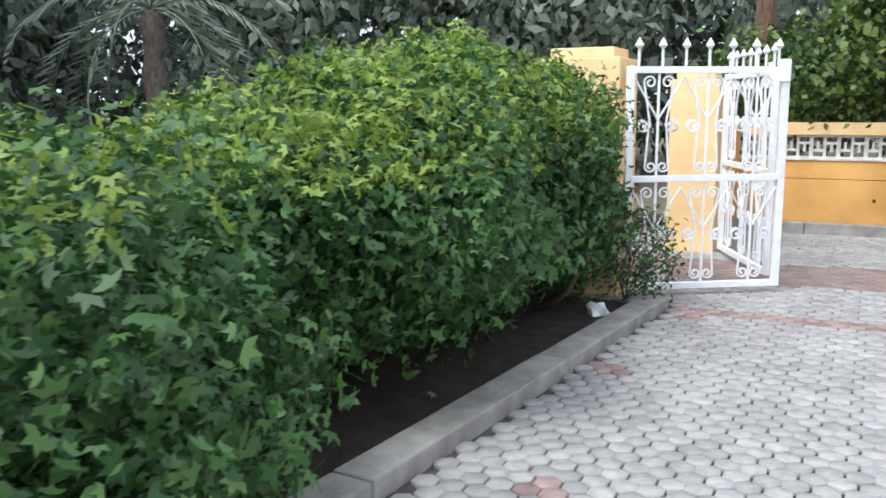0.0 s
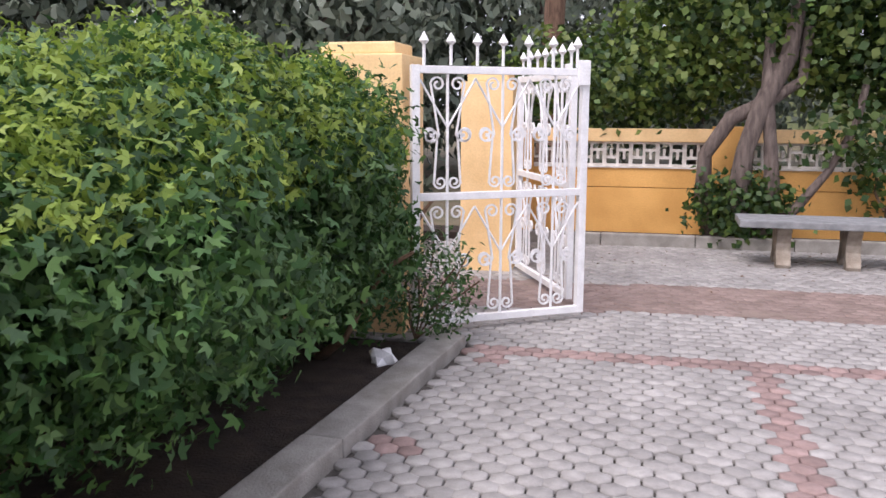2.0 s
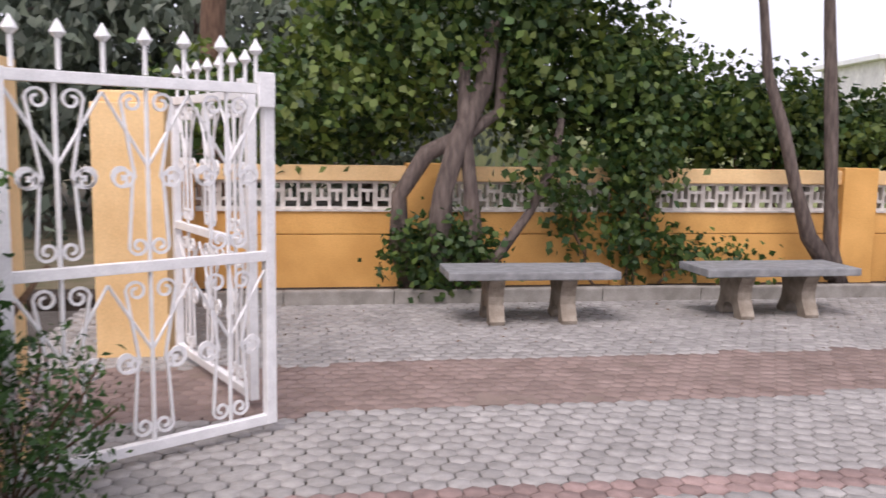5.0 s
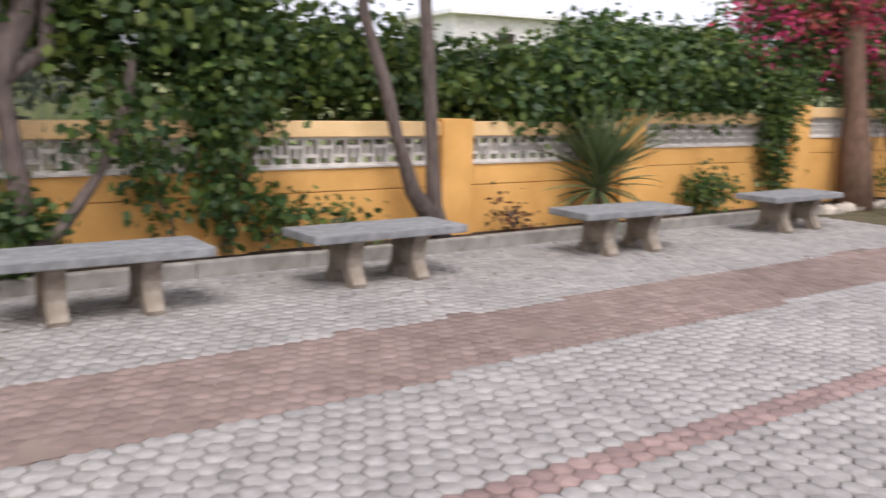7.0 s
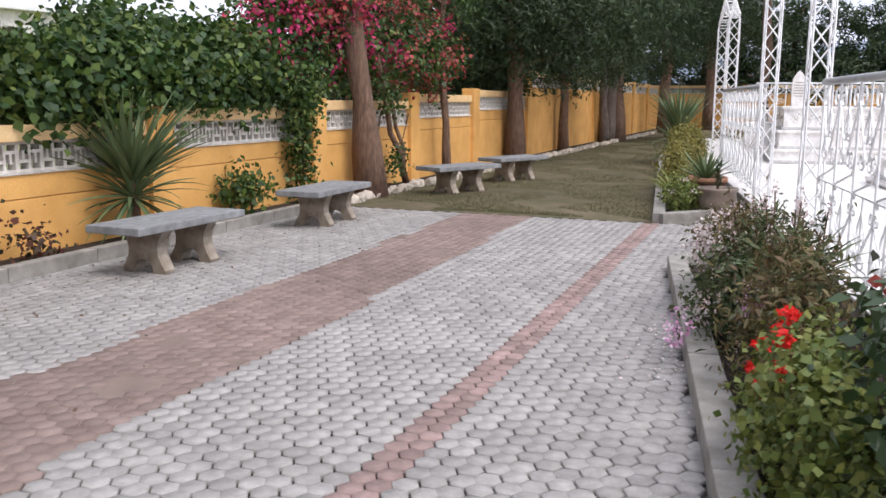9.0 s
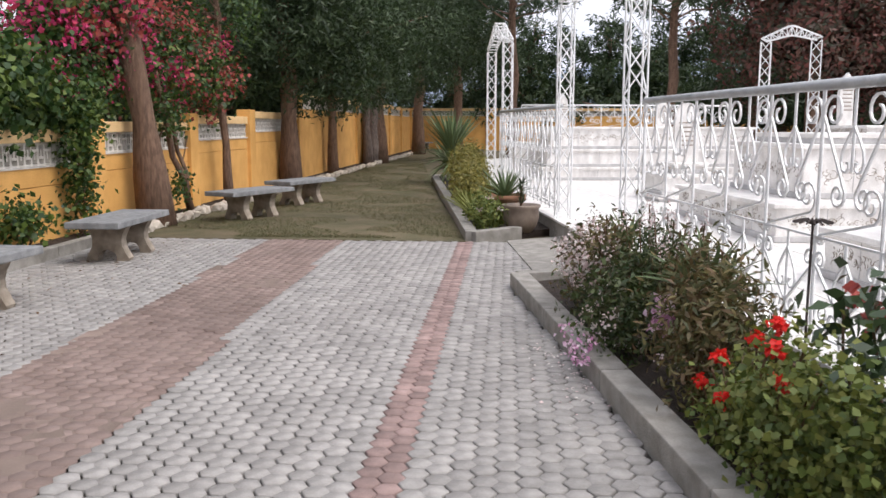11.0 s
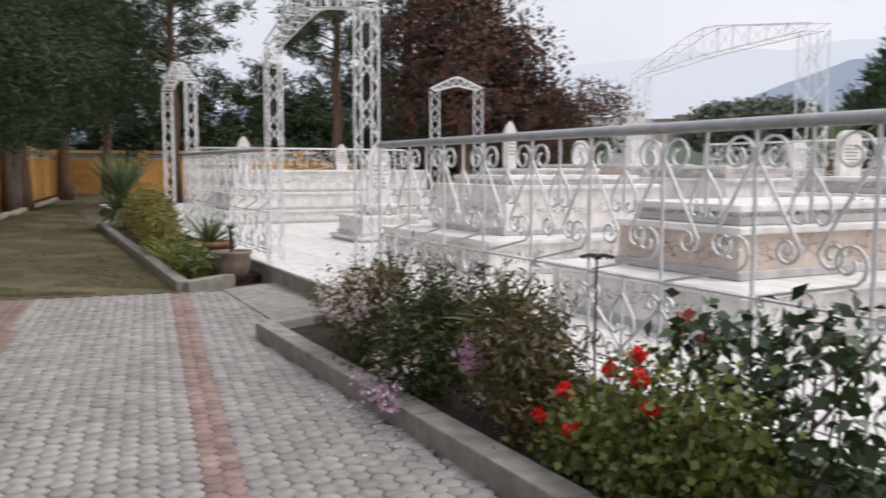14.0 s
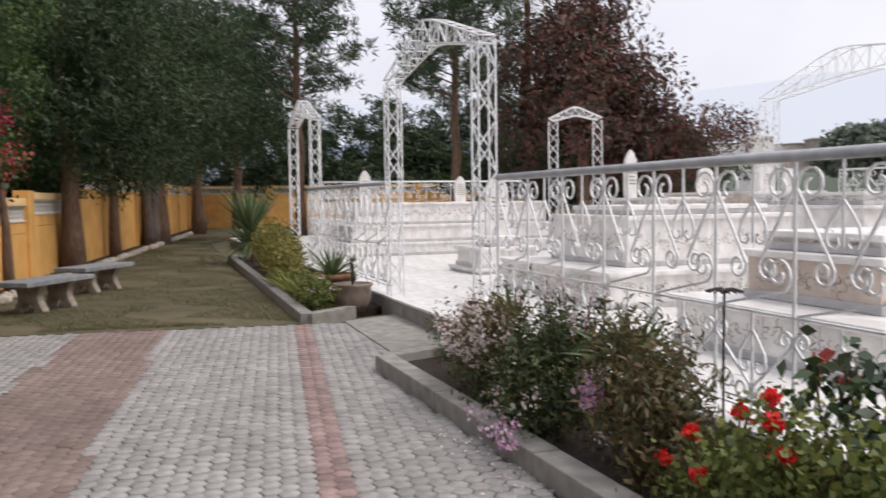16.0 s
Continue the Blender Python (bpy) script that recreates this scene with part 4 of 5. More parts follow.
for i in range(7):
    a = i * 0.9
    part("twig", Shape().tube(bent((0, 0, 0), (0.3 * math.cos(a) + 0.12, 0.3 * math.sin(a), rng.uniform(0.35, 0.75)), 5, 0.03), 0.006, 5), STEM, t)
foliage("foliage", t, HEDGE, [(0.05, 0, 0.35, 0.36, 0.32, 0.36)], 1400, 0.045, clump=5, spread=0.05, shell=0.3)
foliage("pale_leaves", t, PALEFLOWER, [(-0.05, 0.0, 0.40, 0.25, 0.25, 0.22)], 240, 0.04, "pale variegated leaves", clump=4, spread=0.04, shell=0.3)
t = thing("litter", "crumpled clear plastic scrap on the kerb", "litter", pose(-3.9, 4.75, 0.04))
bm = bmesh.new()
bmesh.ops.create_icosphere(bm, subdivisions=2, radius=0.07)
for v_ in bm.verts:
    v_.co *= 1 + rng.normal(0, 0.3)
part("plastic_scrap", Shape().take(bm), WHITEIRON, t)

# ================= creepers and trees along the wall =================
t = thing("twisted_tree", "old tree with twisted grey trunks leaning on the wall", "tree", pose(-1.3, 9.98, 0.05))
for p, r0 in (([(-0.35, 0, 0), (-0.5, 0.02, 0.5), (-0.5, 0, 0.95), (-0.25, -0.05, 1.35), (0.15, -0.05, 1.55), (0.45, 0, 1.75), (0.5, 0.1, 2.3)], 0.10), ([(0.0, -0.05, 0), (-0.15, -0.12, 0.5), (-0.1, -0.12, 1.0), (0.05, -0.1, 1.5), (0.3, 0, 2.0), (0.4, 0.1, 2.6)], 0.13), ([(0.1, -0.05, 0), (0.2, -0.12, 0.6), (0.15, -0.14, 1.1), (0.1, -0.1, 1.6), (0.1, 0, 2.2)], 0.09), ([(0.0, -0.05, 0.05), (0.45, -0.12, 0.4), (0.75, -0.1, 0.8), (1.0, 0, 1.25), (1.1, 0.1, 1.7)], 0.06)):
    trunk(t, p, r0, r0 * 0.6, BARK_GREY, "trunk", 9)
foliage("crown", t, VINE, [(0.3, 0.7, 2.9, 1.7, 1.2, 0.8), (-1.6, 1.0, 1.75, 1.5, 0.8, 0.55), (1.5, 0.6, 2.0, 1.1, 0.8, 0.5), (0.7, 0.3, 3.7, 1.3, 1.0, 0.7), (0.95, -0.08, 1.2, 0.35, 0.12, 0.3)], 15000, 0.10, clump=10, spread=0.13, shell=0.45, lobes=1, ratio=0.8)
foliage("light_leaves", t, VINE_LIGHT, [(-1.3, 0.7, 1.9, 1.5, 0.7, 0.6), (0.3, 0.6, 2.5, 1.7, 1.0, 0.7), (1.5, 0.6, 2.2, 1.2, 0.7, 0.7)], 5500, 0.10, "yellow green leaves", clump=9, spread=0.12, shell=0.7, ratio=0.8)
foliage("low_leaves", t, VINE, [(-0.1, -0.12, 0.42, 0.55, 0.2, 0.38)], 1800, 0.08, clump=6, spread=0.08, shell=0.2, ratio=0.8)


def creeper(label, base, blobs, n, material, size=0.1, light=0, name="creeper", extra=None):
    t = thing(name, label, "climbing plant", pose(*base))
    for b in blobs[:5]:
        part("vine_stem", Shape().tube(bent((b[0] * 0.6, -0.02, 0.0), (b[0], b[1], b[2]), 7, 0.06), 0.016, 5), STEM, t)
    foliage("foliage", t, material, blobs, n, size, clump=9, spread=0.11, shell=0.4, ratio=0.8)
    if light:
        foliage("light_leaves", t, VINE_LIGHT, blobs, light, size, "yellow green leaves", clump=9, spread=0.1, shell=0.9, ratio=0.8)
    if extra:
        extra(t)
    return t


creeper("hanging green creeper over the wall", (0.55, 10.12, 0.1), [(0.0, 0.0, 0.75, 0.22, 0.13, 0.7), (0.1, -0.02, 1.35, 0.40, 0.22, 0.4), (-0.6, 0.0, 0.75, 0.10, 0.06, 0.5), (0.55, 0.0, 0.35, 0.25, 0.05, 0.12), (0.1, 0.4, 2.0, 0.6, 0.5, 0.5)], 5200, VINE, 0.085, 600)
creeper("bank of green creeper behind the wall", (2.6, 10.75, 0.0), [(0, 0.3, 1.6, 1.9, 0.6, 0.45), (-0.6, 0.2, 1.95, 1.3, 0.6, 0.35), (1.2, 0.2, 1.7, 1.2, 0.5, 0.4)], 7000, VINE, 0.1, 3000)
creeper("thick dark green creeper draped over the wall", (6.4, 10.45, 0.0), [(-0.9, 0.0, 1.75, 1.7, 0.5, 0.5), (1.0, 0.0, 1.85, 1.6, 0.5, 0.55), (0.2, 0.4, 2.1, 2.0, 0.6, 0.4), (-1.8, 0.0, 1.5, 0.9, 0.4, 0.35)], 14000, VINE, 0.1, 1400)
creeper("creeper trailing down beside a pillar", (8.55, 10.12, 0.1), [(0.0, -0.05, 0.5, 0.14, 0.08, 0.45), (0.0, -0.05, 1.1, 0.2, 0.14, 0.4), (0.1, 0, 1.6, 0.4, 0.3, 0.3)], 1900, VINE, 0.07, 700)
creeper("small leafy shrub at the wall foot", (7.2, 10.05, 0.07), [(0.0, 0.0, 0.28, 0.35, 0.14, 0.17), (-0.25, 0, 0.38, 0.14, 0.1, 0.12)], 500, VINE, 0.075, 150, "wall_shrub")
creeper("small creeper sprigs on the wall", (1.5, 10.1, 0.07), [(0.0, 0.0, 0.3, 0.3, 0.05, 0.12), (0.4, 0.02, 0.2, 0.2, 0.05, 0.1)], 160, VINE, 0.07, 40, "wall_shrub")
creeper("small reddish plant in the wall bed", (3.8, 10.0, 0.07), [(0.0, 0.0, 0.12, 0.22, 0.1, 0.12), (-0.1, 0.05, 0.3, 0.1, 0.05, 0.15)], 200, REDLEAF, 0.06, 0, "wall_shrub")


def flowers_on(blobs, n, material, size, lbl, clump=16, spread=0.08, name="blossom"):
    def f(t):
        foliage(name, t, material, blobs, n, size, lbl, clump=clump, spread=spread, shell=0.85, ratio=0.9)
    return f


bb = [(-0.4, 0.3, 2.35, 1.3, 0.6, 0.75), (1.0, 0.35, 2.5, 1.2, 0.6, 0.8), (0.2, 0.2, 3.1, 1.4, 0.7, 0.6), (2.6, 0.0, 2.5, 1.4, 0.6, 0.8), (4.0, 0.0, 2.4, 1.3, 0.6, 0.8)]


def bougainvillea_bloom(t):
    foliage("blossom", t, MAGENTA, bb[:3], 3800, 0.075, "magenta blossom", clump=26, spread=0.11, shell=0.9, ratio=0.9, low=-0.6)
    foliage("faded_blossom", t, CORAL, bb[2:], 4200, 0.075, "faded coral blossom", clump=22, spread=0.13, shell=0.85, ratio=0.9)
    foliage("bright_blossom", t, MAGENTA, [(2.2, -0.35, 1.75, 0.15, 0.1, 0.12), (4.3, -0.3, 2.9, 0.2, 0.15, 0.2), (1.9, -0.4, 2.3, 0.2, 0.1, 0.2)], 500, 0.06, "magenta blossom", clump=20, spread=0.07, shell=0.2, ratio=0.9)


creeper("flowering bougainvillea with magenta and coral blossom over the wall", (9.6, 10.35, 0.0), bb, 12000, VINE, 0.085, 500, "bougainvillea", bougainvillea_bloom)
t = thing("twisted_vine", "dark twisted vine stem at the pine foot", "climbing plant", pose(11.4, 9.95, 0.05))
part("vine_stem", Shape().tube([(0.55, 0, 0), (0.25, -0.05, 0.3), (0.2, -0.05, 0.55), (-0.02, 0.05, 0.9), (-0.1, 0.1, 1.5), (-0.2, 0.2, 2.2)], [0.07, 0.06, 0.055, 0.05, 0.05, 0.04], 8), BARK, t, "", True)
part("vine_stem", Shape().tube([(0.25, -0.05, 0.3), (0.45, 0.0, 0.6), (0.3, 0.1, 1.0), (0.1, 0.1, 1.6)], 0.035, 7), BARK, t, "", True)
foliage("foliage", t, VINE, [(0.2, 0, 0.45, 0.35, 0.12, 0.3), (-0.1, 0, 1.6, 0.4, 0.2, 0.4)], 700, 0.07, clump=6, spread=0.08, shell=0.3, ratio=0.8)

tree("tall brown pine trunk rising at the wall foot", (10.35, 9.85, 0.0), 7.0, 0.225, [(0, 0.2, 6.4, 1.8, 1.6, 0.8), (1.0, 0.2, 5.6, 1.4, 1.2, 0.6)], DARKLEAF, 6000, 0.16, BARK, (-0.15, 0.65), "pine_tree", 5, ratio=0.3, spread=0.2)
t = thing("forked_tree", "slim forked tree with smooth brown trunks", "tree", pose(2.75, 10.0, 0.05))
trunk(t, [(0.1, 0, 0), (-0.03, 0, 0.4), (-0.08, -0.02, 1.0), (-0.14, -0.02, 1.8), (-0.2, 0, 2.6), (-0.25, 0.05, 3.6)], 0.085, 0.05, BARK_GREY)
trunk(t, [(0.02, 0, 0.15), (-0.3, -0.02, 0.55), (-0.5, -0.03, 1.1), (-0.65, -0.03, 1.6), (-0.85, 0, 2.2), (-0.95, 0.1, 3.4)], 0.085, 0.045, BARK_GREY)
foliage("crown", t, VINE, [(-0.5, 0.3, 4.2, 1.5, 1.2, 0.8)], 3500, 0.12, clump=8, spread=0.16, ratio=0.6)
tree("thin tree trunk beside the wall", (14.0, 9.98, 0.03), 5.0, 0.085, [(0, 0.3, 4.6, 1.3, 1.0, 0.9), (0.3, 0.2, 3.6, 1.0, 0.8, 0.6)], VINE, 4500, 0.1, BARK, (-0.3, 0.1))


def conifer(label, base, r, h, low, spread_, n=15000, lean=(0, 0), material=DARKLEAF, size=0.27, tint=BARK):
    bl = []
    for i in range(9):
        s = i / 8
        z = low + (h - low) * s
        w = spread_ * (1 - 0.6 * s) * rng.uniform(0.7, 1.15)
        a = i * 2.4
        bl.append((0.45 * w * math.cos(a), 0.45 * w * math.sin(a), z, w, w, (h - low) * 0.14 + 0.3))
    return tree(label, base, h * 0.9, r, bl, material, int(n * 2.0), size * 0.62, tint, lean, "conifer", 9, ratio=0.24, clump=22, spread=0.17, shell=0.4, lump=0.35, droop=0.6)


conifer("dark conifer with drooping foliage over the wall", (18.8, 10.0, 0.0), 0.24, 8.0, 2.75, 2.3, 20000, (-0.7, 0))
conifer("dark conifer with drooping foliage over the wall", (23.9, 10.0, 0.0), 0.15, 8.5, 2.9, 2.6, 20000, (-0.3, 0.1))
c5 = conifer("broad dark conifer with several pale trunks", (31.0, 9.7, 0.0), 0.33, 10.5, 3.6, 3.8, 26000)
for dx, dy, r0, tx in ((-0.75, 0.15, 0.22, 0.2), (0.6, 0.1, 0.28, -0.1), (-1.3, 0.2, 0.16, -1.9)):
    trunk(c5, bent((dx, dy, -0.02), (tx, dy, 4.0), 7, 0.06), r0, r0 * 0.7, BARK_GREY)
conifer("broad dark conifer near the wall corner", (41.0, 9.2, 0.0), 0.30, 11.0, 5.4, 4.2, 16000, size=0.36)
conifer("broad dark conifer near the wall corner", (47.0, 7.6, 0.0), 0.30, 11.5, 5.4, 3.8, 16000, size=0.4)
for x, y, h, w in ((53, 14, 12, 5), (54, -1.5, 7.5, 4.2), (53, -8, 8.0, 4.2), (52, -14, 7.5, 4.2), (36, 15, 11, 4), (27, 14.5, 9, 3.5), (54, 3.5, 7.5, 4.2), (54.5, 8.5, 10, 4.4), (53.5, -5, 6.5, 4.2), (37, -7, 4.6, 3.2), (34, -11, 4.2, 2.8), (20, 14, 8, 3.2)):
    conifer("dark dense conifer beyond the wall", (x, y, 0), 0.3, h, 2.0, w, 6500, size=0.6)


def pine(label, base, h, r, sp, n=9000):
    """An airy pine with tufts of long needles at the limb ends."""
    t = thing("pine_tree", label, "tree", pose(*base))
    trunk(t, bent((0, 0, -0.05), (0, 0, h), 12, 0.05), r, r * 0.25, BARK)
    tufts = []
    for i in range(46):
        z = h * (0.42 + 0.58 * (i / 45))
        L = sp * (1.15 - 0.75 * (i / 45)) * rng.uniform(0.6, 1.1)
        a = i * 2.4
        e = (L * math.cos(a), L * math.sin(a), z + 0.35 * L)
        part("limb", Shape().tube(bent((0, 0, z), e, 5, 0.05), [0.04, 0.035, 0.03, 0.02, 0.01], 5), BARK, t)
        for k in (1.0, 0.75, 0.5):
            tufts.append((e[0] * k + rng.normal(0, 0.15), e[1] * k + rng.normal(0, 0.15), z + 0.35 * L * k, 0.34, 0.34, 0.28))
    foliage("needles", t, PINELEAF, tufts, n, 0.30, clump=12, spread=0.09, shell=0.2, ratio=0.16, along=1.0, jitter=0.5, droop=0.0)
    return t


pine("tall airy pine with needle tufts", (33.4, 4.6, 0), 12.5, 0.22, 2.6, 17000)
pine("tall airy pine with needle tufts", (30.0, -1.0, 0), 11.5, 0.22, 2.9, 19000)
conifer("dark cypress beside the pines", (34.0, -5.0, 0), 0.25, 12.5, 2.5, 2.4, 14000, size=0.24)
tree("large red brown tree with rust coloured foliage", (27.8, -5.2, 0), 6.5, 0.3, [(0, 0, 4.2, 3.0, 3.0, 1.6), (-0.5, 0.5, 6.0, 2.4, 2.4, 1.5), (0.8, -1.4, 5.2, 2.2, 2.2, 1.5), (0.2, 0, 7.6, 1.6, 1.6, 1.2), (0.5, -2.5, 3.2, 2.0, 2.0, 1.3)], REDLEAF, 27000, 0.22, BARK, (0, 0), "tree", 8, clump=18, spread=0.22, shell=0.5, ratio=0.45, lump=0.5)
tree("thin branching tree with sparse leaves", (26.8, -8.7, 0), 4.5, 0.12, [(0, -0.6, 4.0, 1.6, 1.8, 0.6), (0.3, -1.8, 3.6, 1.2, 1.4, 0.5), (0, 0, 2.6, 1.2, 1.4, 0.8)], REDLEAF, 2600, 0.16, BARK, (0, -0.6), "tree", 8, clump=6, spread=0.2, shell=0.6)
t = tree("dense green young pine with a pointed top", (14.0, -10.7, -0.06), 4.2, 0.13, [(0, 0, 1.8, 1.2, 1.2, 0.6), (0, 0, 2.6, 0.95, 0.95, 0.6), (0, 0, 3.4, 0.55, 0.55, 0.6), (0, 0, 4.05, 0.16, 0.16, 0.5), (0.75, 0.5, 2.5, 0.25, 0.25, 0.6), (-0.75, -0.6, 2.6, 0.25, 0.25, 0.6)], PINELEAF, 15000, 0.26, BARK, (0, 0), "pine_tree", 6, clump=12, spread=0.12, shell=0.4, ratio=0.2, along=1.0, droop=-0.4)
t = thing("agave", "spiky agave beyond the railing", "plant", pose(10.85, -6.0, 1.7))
sword_plant(t, 34, 0.9, 0.08, SWORD, droop=0.05, upright=0.2)
part("stump", Shape().tube([(0, 0, -1.48), (0, 0, 0.05)], [0.16, 0.12], 9), BARK, t)

# trees beyond the gateway; their leaf colour has background haze painted in
for i, (x, y, h, w) in enumerate(((-9, 17, 8, 3.4), (-14, 15, 8, 3.4), (-17, 18, 10, 4), (-5, 21, 9, 3.6), (-18, 10, 8, 3.6), (-16.5, 6.5, 7, 3.2), (-20, 12, 9, 4), (-1, 24, 9, 4), (-11, 24, 11, 4.5), (-24, 6, 9, 4))):
    tree("broadleaf tree beyond the gateway, green paled by painted haze", (x, y, 0), h * 0.7, 0.22, [(0, 0, h * 0.45, w, w, h * 0.25), (w * 0.4, 0, h * 0.7, w * 0.7, w * 0.7, h * 0.2), (-w * 0.5, 0.3, h * 0.62, w * 0.7, w * 0.7, h * 0.22), (0, 0, h * 0.22, w * 0.9, w * 0.9, h * 0.2)], FARLEAF_HAZE, 13000, 0.29, BARK_GREY, (0.3, 0), "tree", 6, clump=20, spread=0.26, shell=0.4, lump=0.35, droop=0.9, ratio=0.5)
tree("reddish bare tree trunk beyond the gateway", (-3.9, 13.4, 0), 9.0, 0.2, [(0, 0, 7.5, 2.0, 2.0, 1.0)], FARLEAF_HAZE, 2500, 0.2, BARK, (0.2, 0))


def palm(label, base, h, L, n=17):
    """A palm: ringed trunk and arching fronds of many narrow leaflets, each frond a part."""
    t = thing("palm_tree", label, "tree", pose(*base))
    trunk(t, bent((0, 0, -0.05), (0.1, 0, h), 14, 0.03), 0.2, 0.15, BARK_GREY, rough=0.2)
    for i in range(n):
        rise, q = 1.15 - 1.5 * (i / n), Vector((0, 0, 0))
        pts, m = [], 26
        for k in range(m):
            pts.append(q.copy())
            q = q + Vector((math.cos(rise), 0, math.sin(rise))) * (L / m)
            rise -= 0.075
        f = Shape().tube(pts, [0.022 * (1 - 0.9 * k / m) for k in range(m)], 4)
        for k in range(3, m):
            ll = 0.55 * math.sin(math.pi * (0.12 + 0.82 * k / m))
            for sd in (-1, 1):
                e = pts[k] + Vector((ll * 0.55, sd * ll * 0.75, -ll * rng.uniform(0.25, 0.6)))
                c = pts[k].lerp(e, 0.45)
                f.add([pts[k], c + Vector((0.02, 0, 0.01)), e, c - Vector((0.02, 0, 0.0))], [(0, 1, 2, 3)])
        ob = part("frond", f, FARLEAF_HAZE, t)
        ob.matrix_basis = pose(0.1, 0, h, 0, 0, math.degrees(i * 2.39996))
    return t


palm("palm with arching fronds behind the shrubs, green greyed by painted haze", (-12.2, 9.0, -0.06), 3.0, 2.6)

# bank, house behind the wall
bank = part("grass_bank", Shape().prism([(10.9, -0.06), (14, 0.5), (24, 1.6), (45, 3.6), (80, 4.2), (80, -0.06)], "x", 4, 110), EARTH)
bank.data.materials.clear()
bank.data.materials.append(mat("dry_grass_bank", (0.24, 0.25, 0.10), (0.13, 0.17, 0.06), 0.95, 0.7, 0.8, 12, 0.3))
tagged(bank, "grassy slope rising behind the wall", "ground", kind="structure")
h = thing("house", "low white house with a flat roof on the slope", "house", pose(42, 46, 3.4, 0, 0, -8))
part("wall", Shape().box(-12, 12, 0, 8, -0.3, 3.2, 0.03), MARBLE, h)
part("roof", Shape().box(-12.6, 12.6, -0.6, 8.6, 3.2, 3.5, 0.03), WHITEIRON, h)
for x in (-9, -5, -1, 3, 7):
    w_ = part("window", Shape().box(x, x + 1.4, -0.04, 0.03, 0.9, 2.2), RUST, h)
    part("sill", Shape().box(x - 0.1, x + 1.5, -0.12, 0.02, 0.8, 0.9), WHITEIRON, w_)

# ================= flower bed planting =================
def clump_plant(label, base, blobs, n, material, size, blooms=(), stems=10, name="flowering_plant", ratio=0.4, clump=6, spread=0.06):
    t = thing(name, label, "plant", pose(*base))
    for i in range(stems):
        b = blobs[i % len(blobs)]
        part("stem", Shape().tube(bent((b[0] * 0.4 + rng.normal(0, 0.04), b[1] * 0.4 + rng.normal(0, 0.04), 0), (b[0] + rng.normal(0, b[3] * 0.5), b[1] + rng.normal(0, b[4] * 0.5), b[2] + b[5] * 0.6), 5, 0.03), 0.006, 5), STEM, t)
    foliage("foliage", t, material, blobs, n, size, clump=clump, spread=spread, shell=0.3, ratio=ratio)
    for bl, k, m, s, lb in blooms:
        tagged(foliage("bloom", t, m, bl, k, s, lb, clump=9, spread=0.022, shell=0.8, ratio=0.8), kind="stuff")
    return t


DEEPLEAF = leafmat("deep_green_bed_leaf", [(0.025, 0.045, 0.014), (0.045, 0.075, 0.02), (0.085, 0.11, 0.03), (0.06, 0.05, 0.025)])
OLIVELEAF = leafmat("olive_brown_bed_leaf", [(0.05, 0.06, 0.022), (0.11, 0.11, 0.035), (0.15, 0.09, 0.045), (0.19, 0.17, 0.06)])
clump_plant("leggy reddish shrub with pale pink blossom over the kerb", cem(-1.75, 0.8, 0.05).translation, [(0.35, 0, 0.42, 0.26, 0.24, 0.22), (-0.15, 0.05, 0.50, 0.30, 0.26, 0.20), (0.75, 0.0, 0.28, 0.2, 0.2, 0.16), (0.1, 0.05, 0.2, 0.4, 0.22, 0.16), (-0.35, 0, 0.66, 0.12, 0.12, 0.12)], 3000, OLIVELEAF, 0.05,
            [([(0.3, 0.08, 0.46, 0.32, 0.26, 0.22), (-0.15, 0.1, 0.5, 0.34, 0.26, 0.22)], 1700, PALEFLOWER, 0.027, "pale pink small flowers")], 22, spread=0.07)
clump_plant("dark green bushy plant with silvery flower spikes", cem(-2.55, 0.8, 0.05).translation, [(0.0, 0, 0.34, 0.34, 0.28, 0.30), (0.4, 0.1, 0.20, 0.3, 0.26, 0.18), (-0.35, 0.1, 0.25, 0.3, 0.25, 0.22)], 5200, DEEPLEAF, 0.05,
            [([(0.0, 0.15, 0.22, 0.6, 0.24, 0.16)], 260, PALEFLOWER, 0.034, "pale small flowers"), ([(-0.2, 0.42, 0.12, 0.55, 0.08, 0.09)], 170, PINKFLOWER, 0.028, "lilac pink flower heads")], 18, spread=0.08)
t = thing("flowering_plant", "tall leafy stems with silvery pale flower spikes", "plant", cem(-2.65, 0.7, 0.05))
for k in range(16):
    x, y, z = rng.normal(0, 0.22), rng.normal(0, 0.12), rng.uniform(0.62, 0.92)
    part("stem", Shape().tube(bent((x * 0.5, y * 0.5, 0), (x, y, z), 5, 0.02), 0.005, 5), STEM, t)
    spray = foliage("leaf_spray", t, DEEPLEAF, [(x * 0.9, y * 0.9, z * 0.66, 0.05, 0.05, z * 0.28)], 130, 0.055, clump=3, spread=0.02, shell=0.2, ratio=0.3, along=0.8)
    tagged(spray, kind="stuff")
    foliage("flower_spike", t, PALEFLOWER, [(x, y, z, 0.018, 0.018, 0.08)], 30, 0.02, "silvery pale flower spike", clump=2, spread=0.006, shell=0.5, ratio=0.6, lump=0)
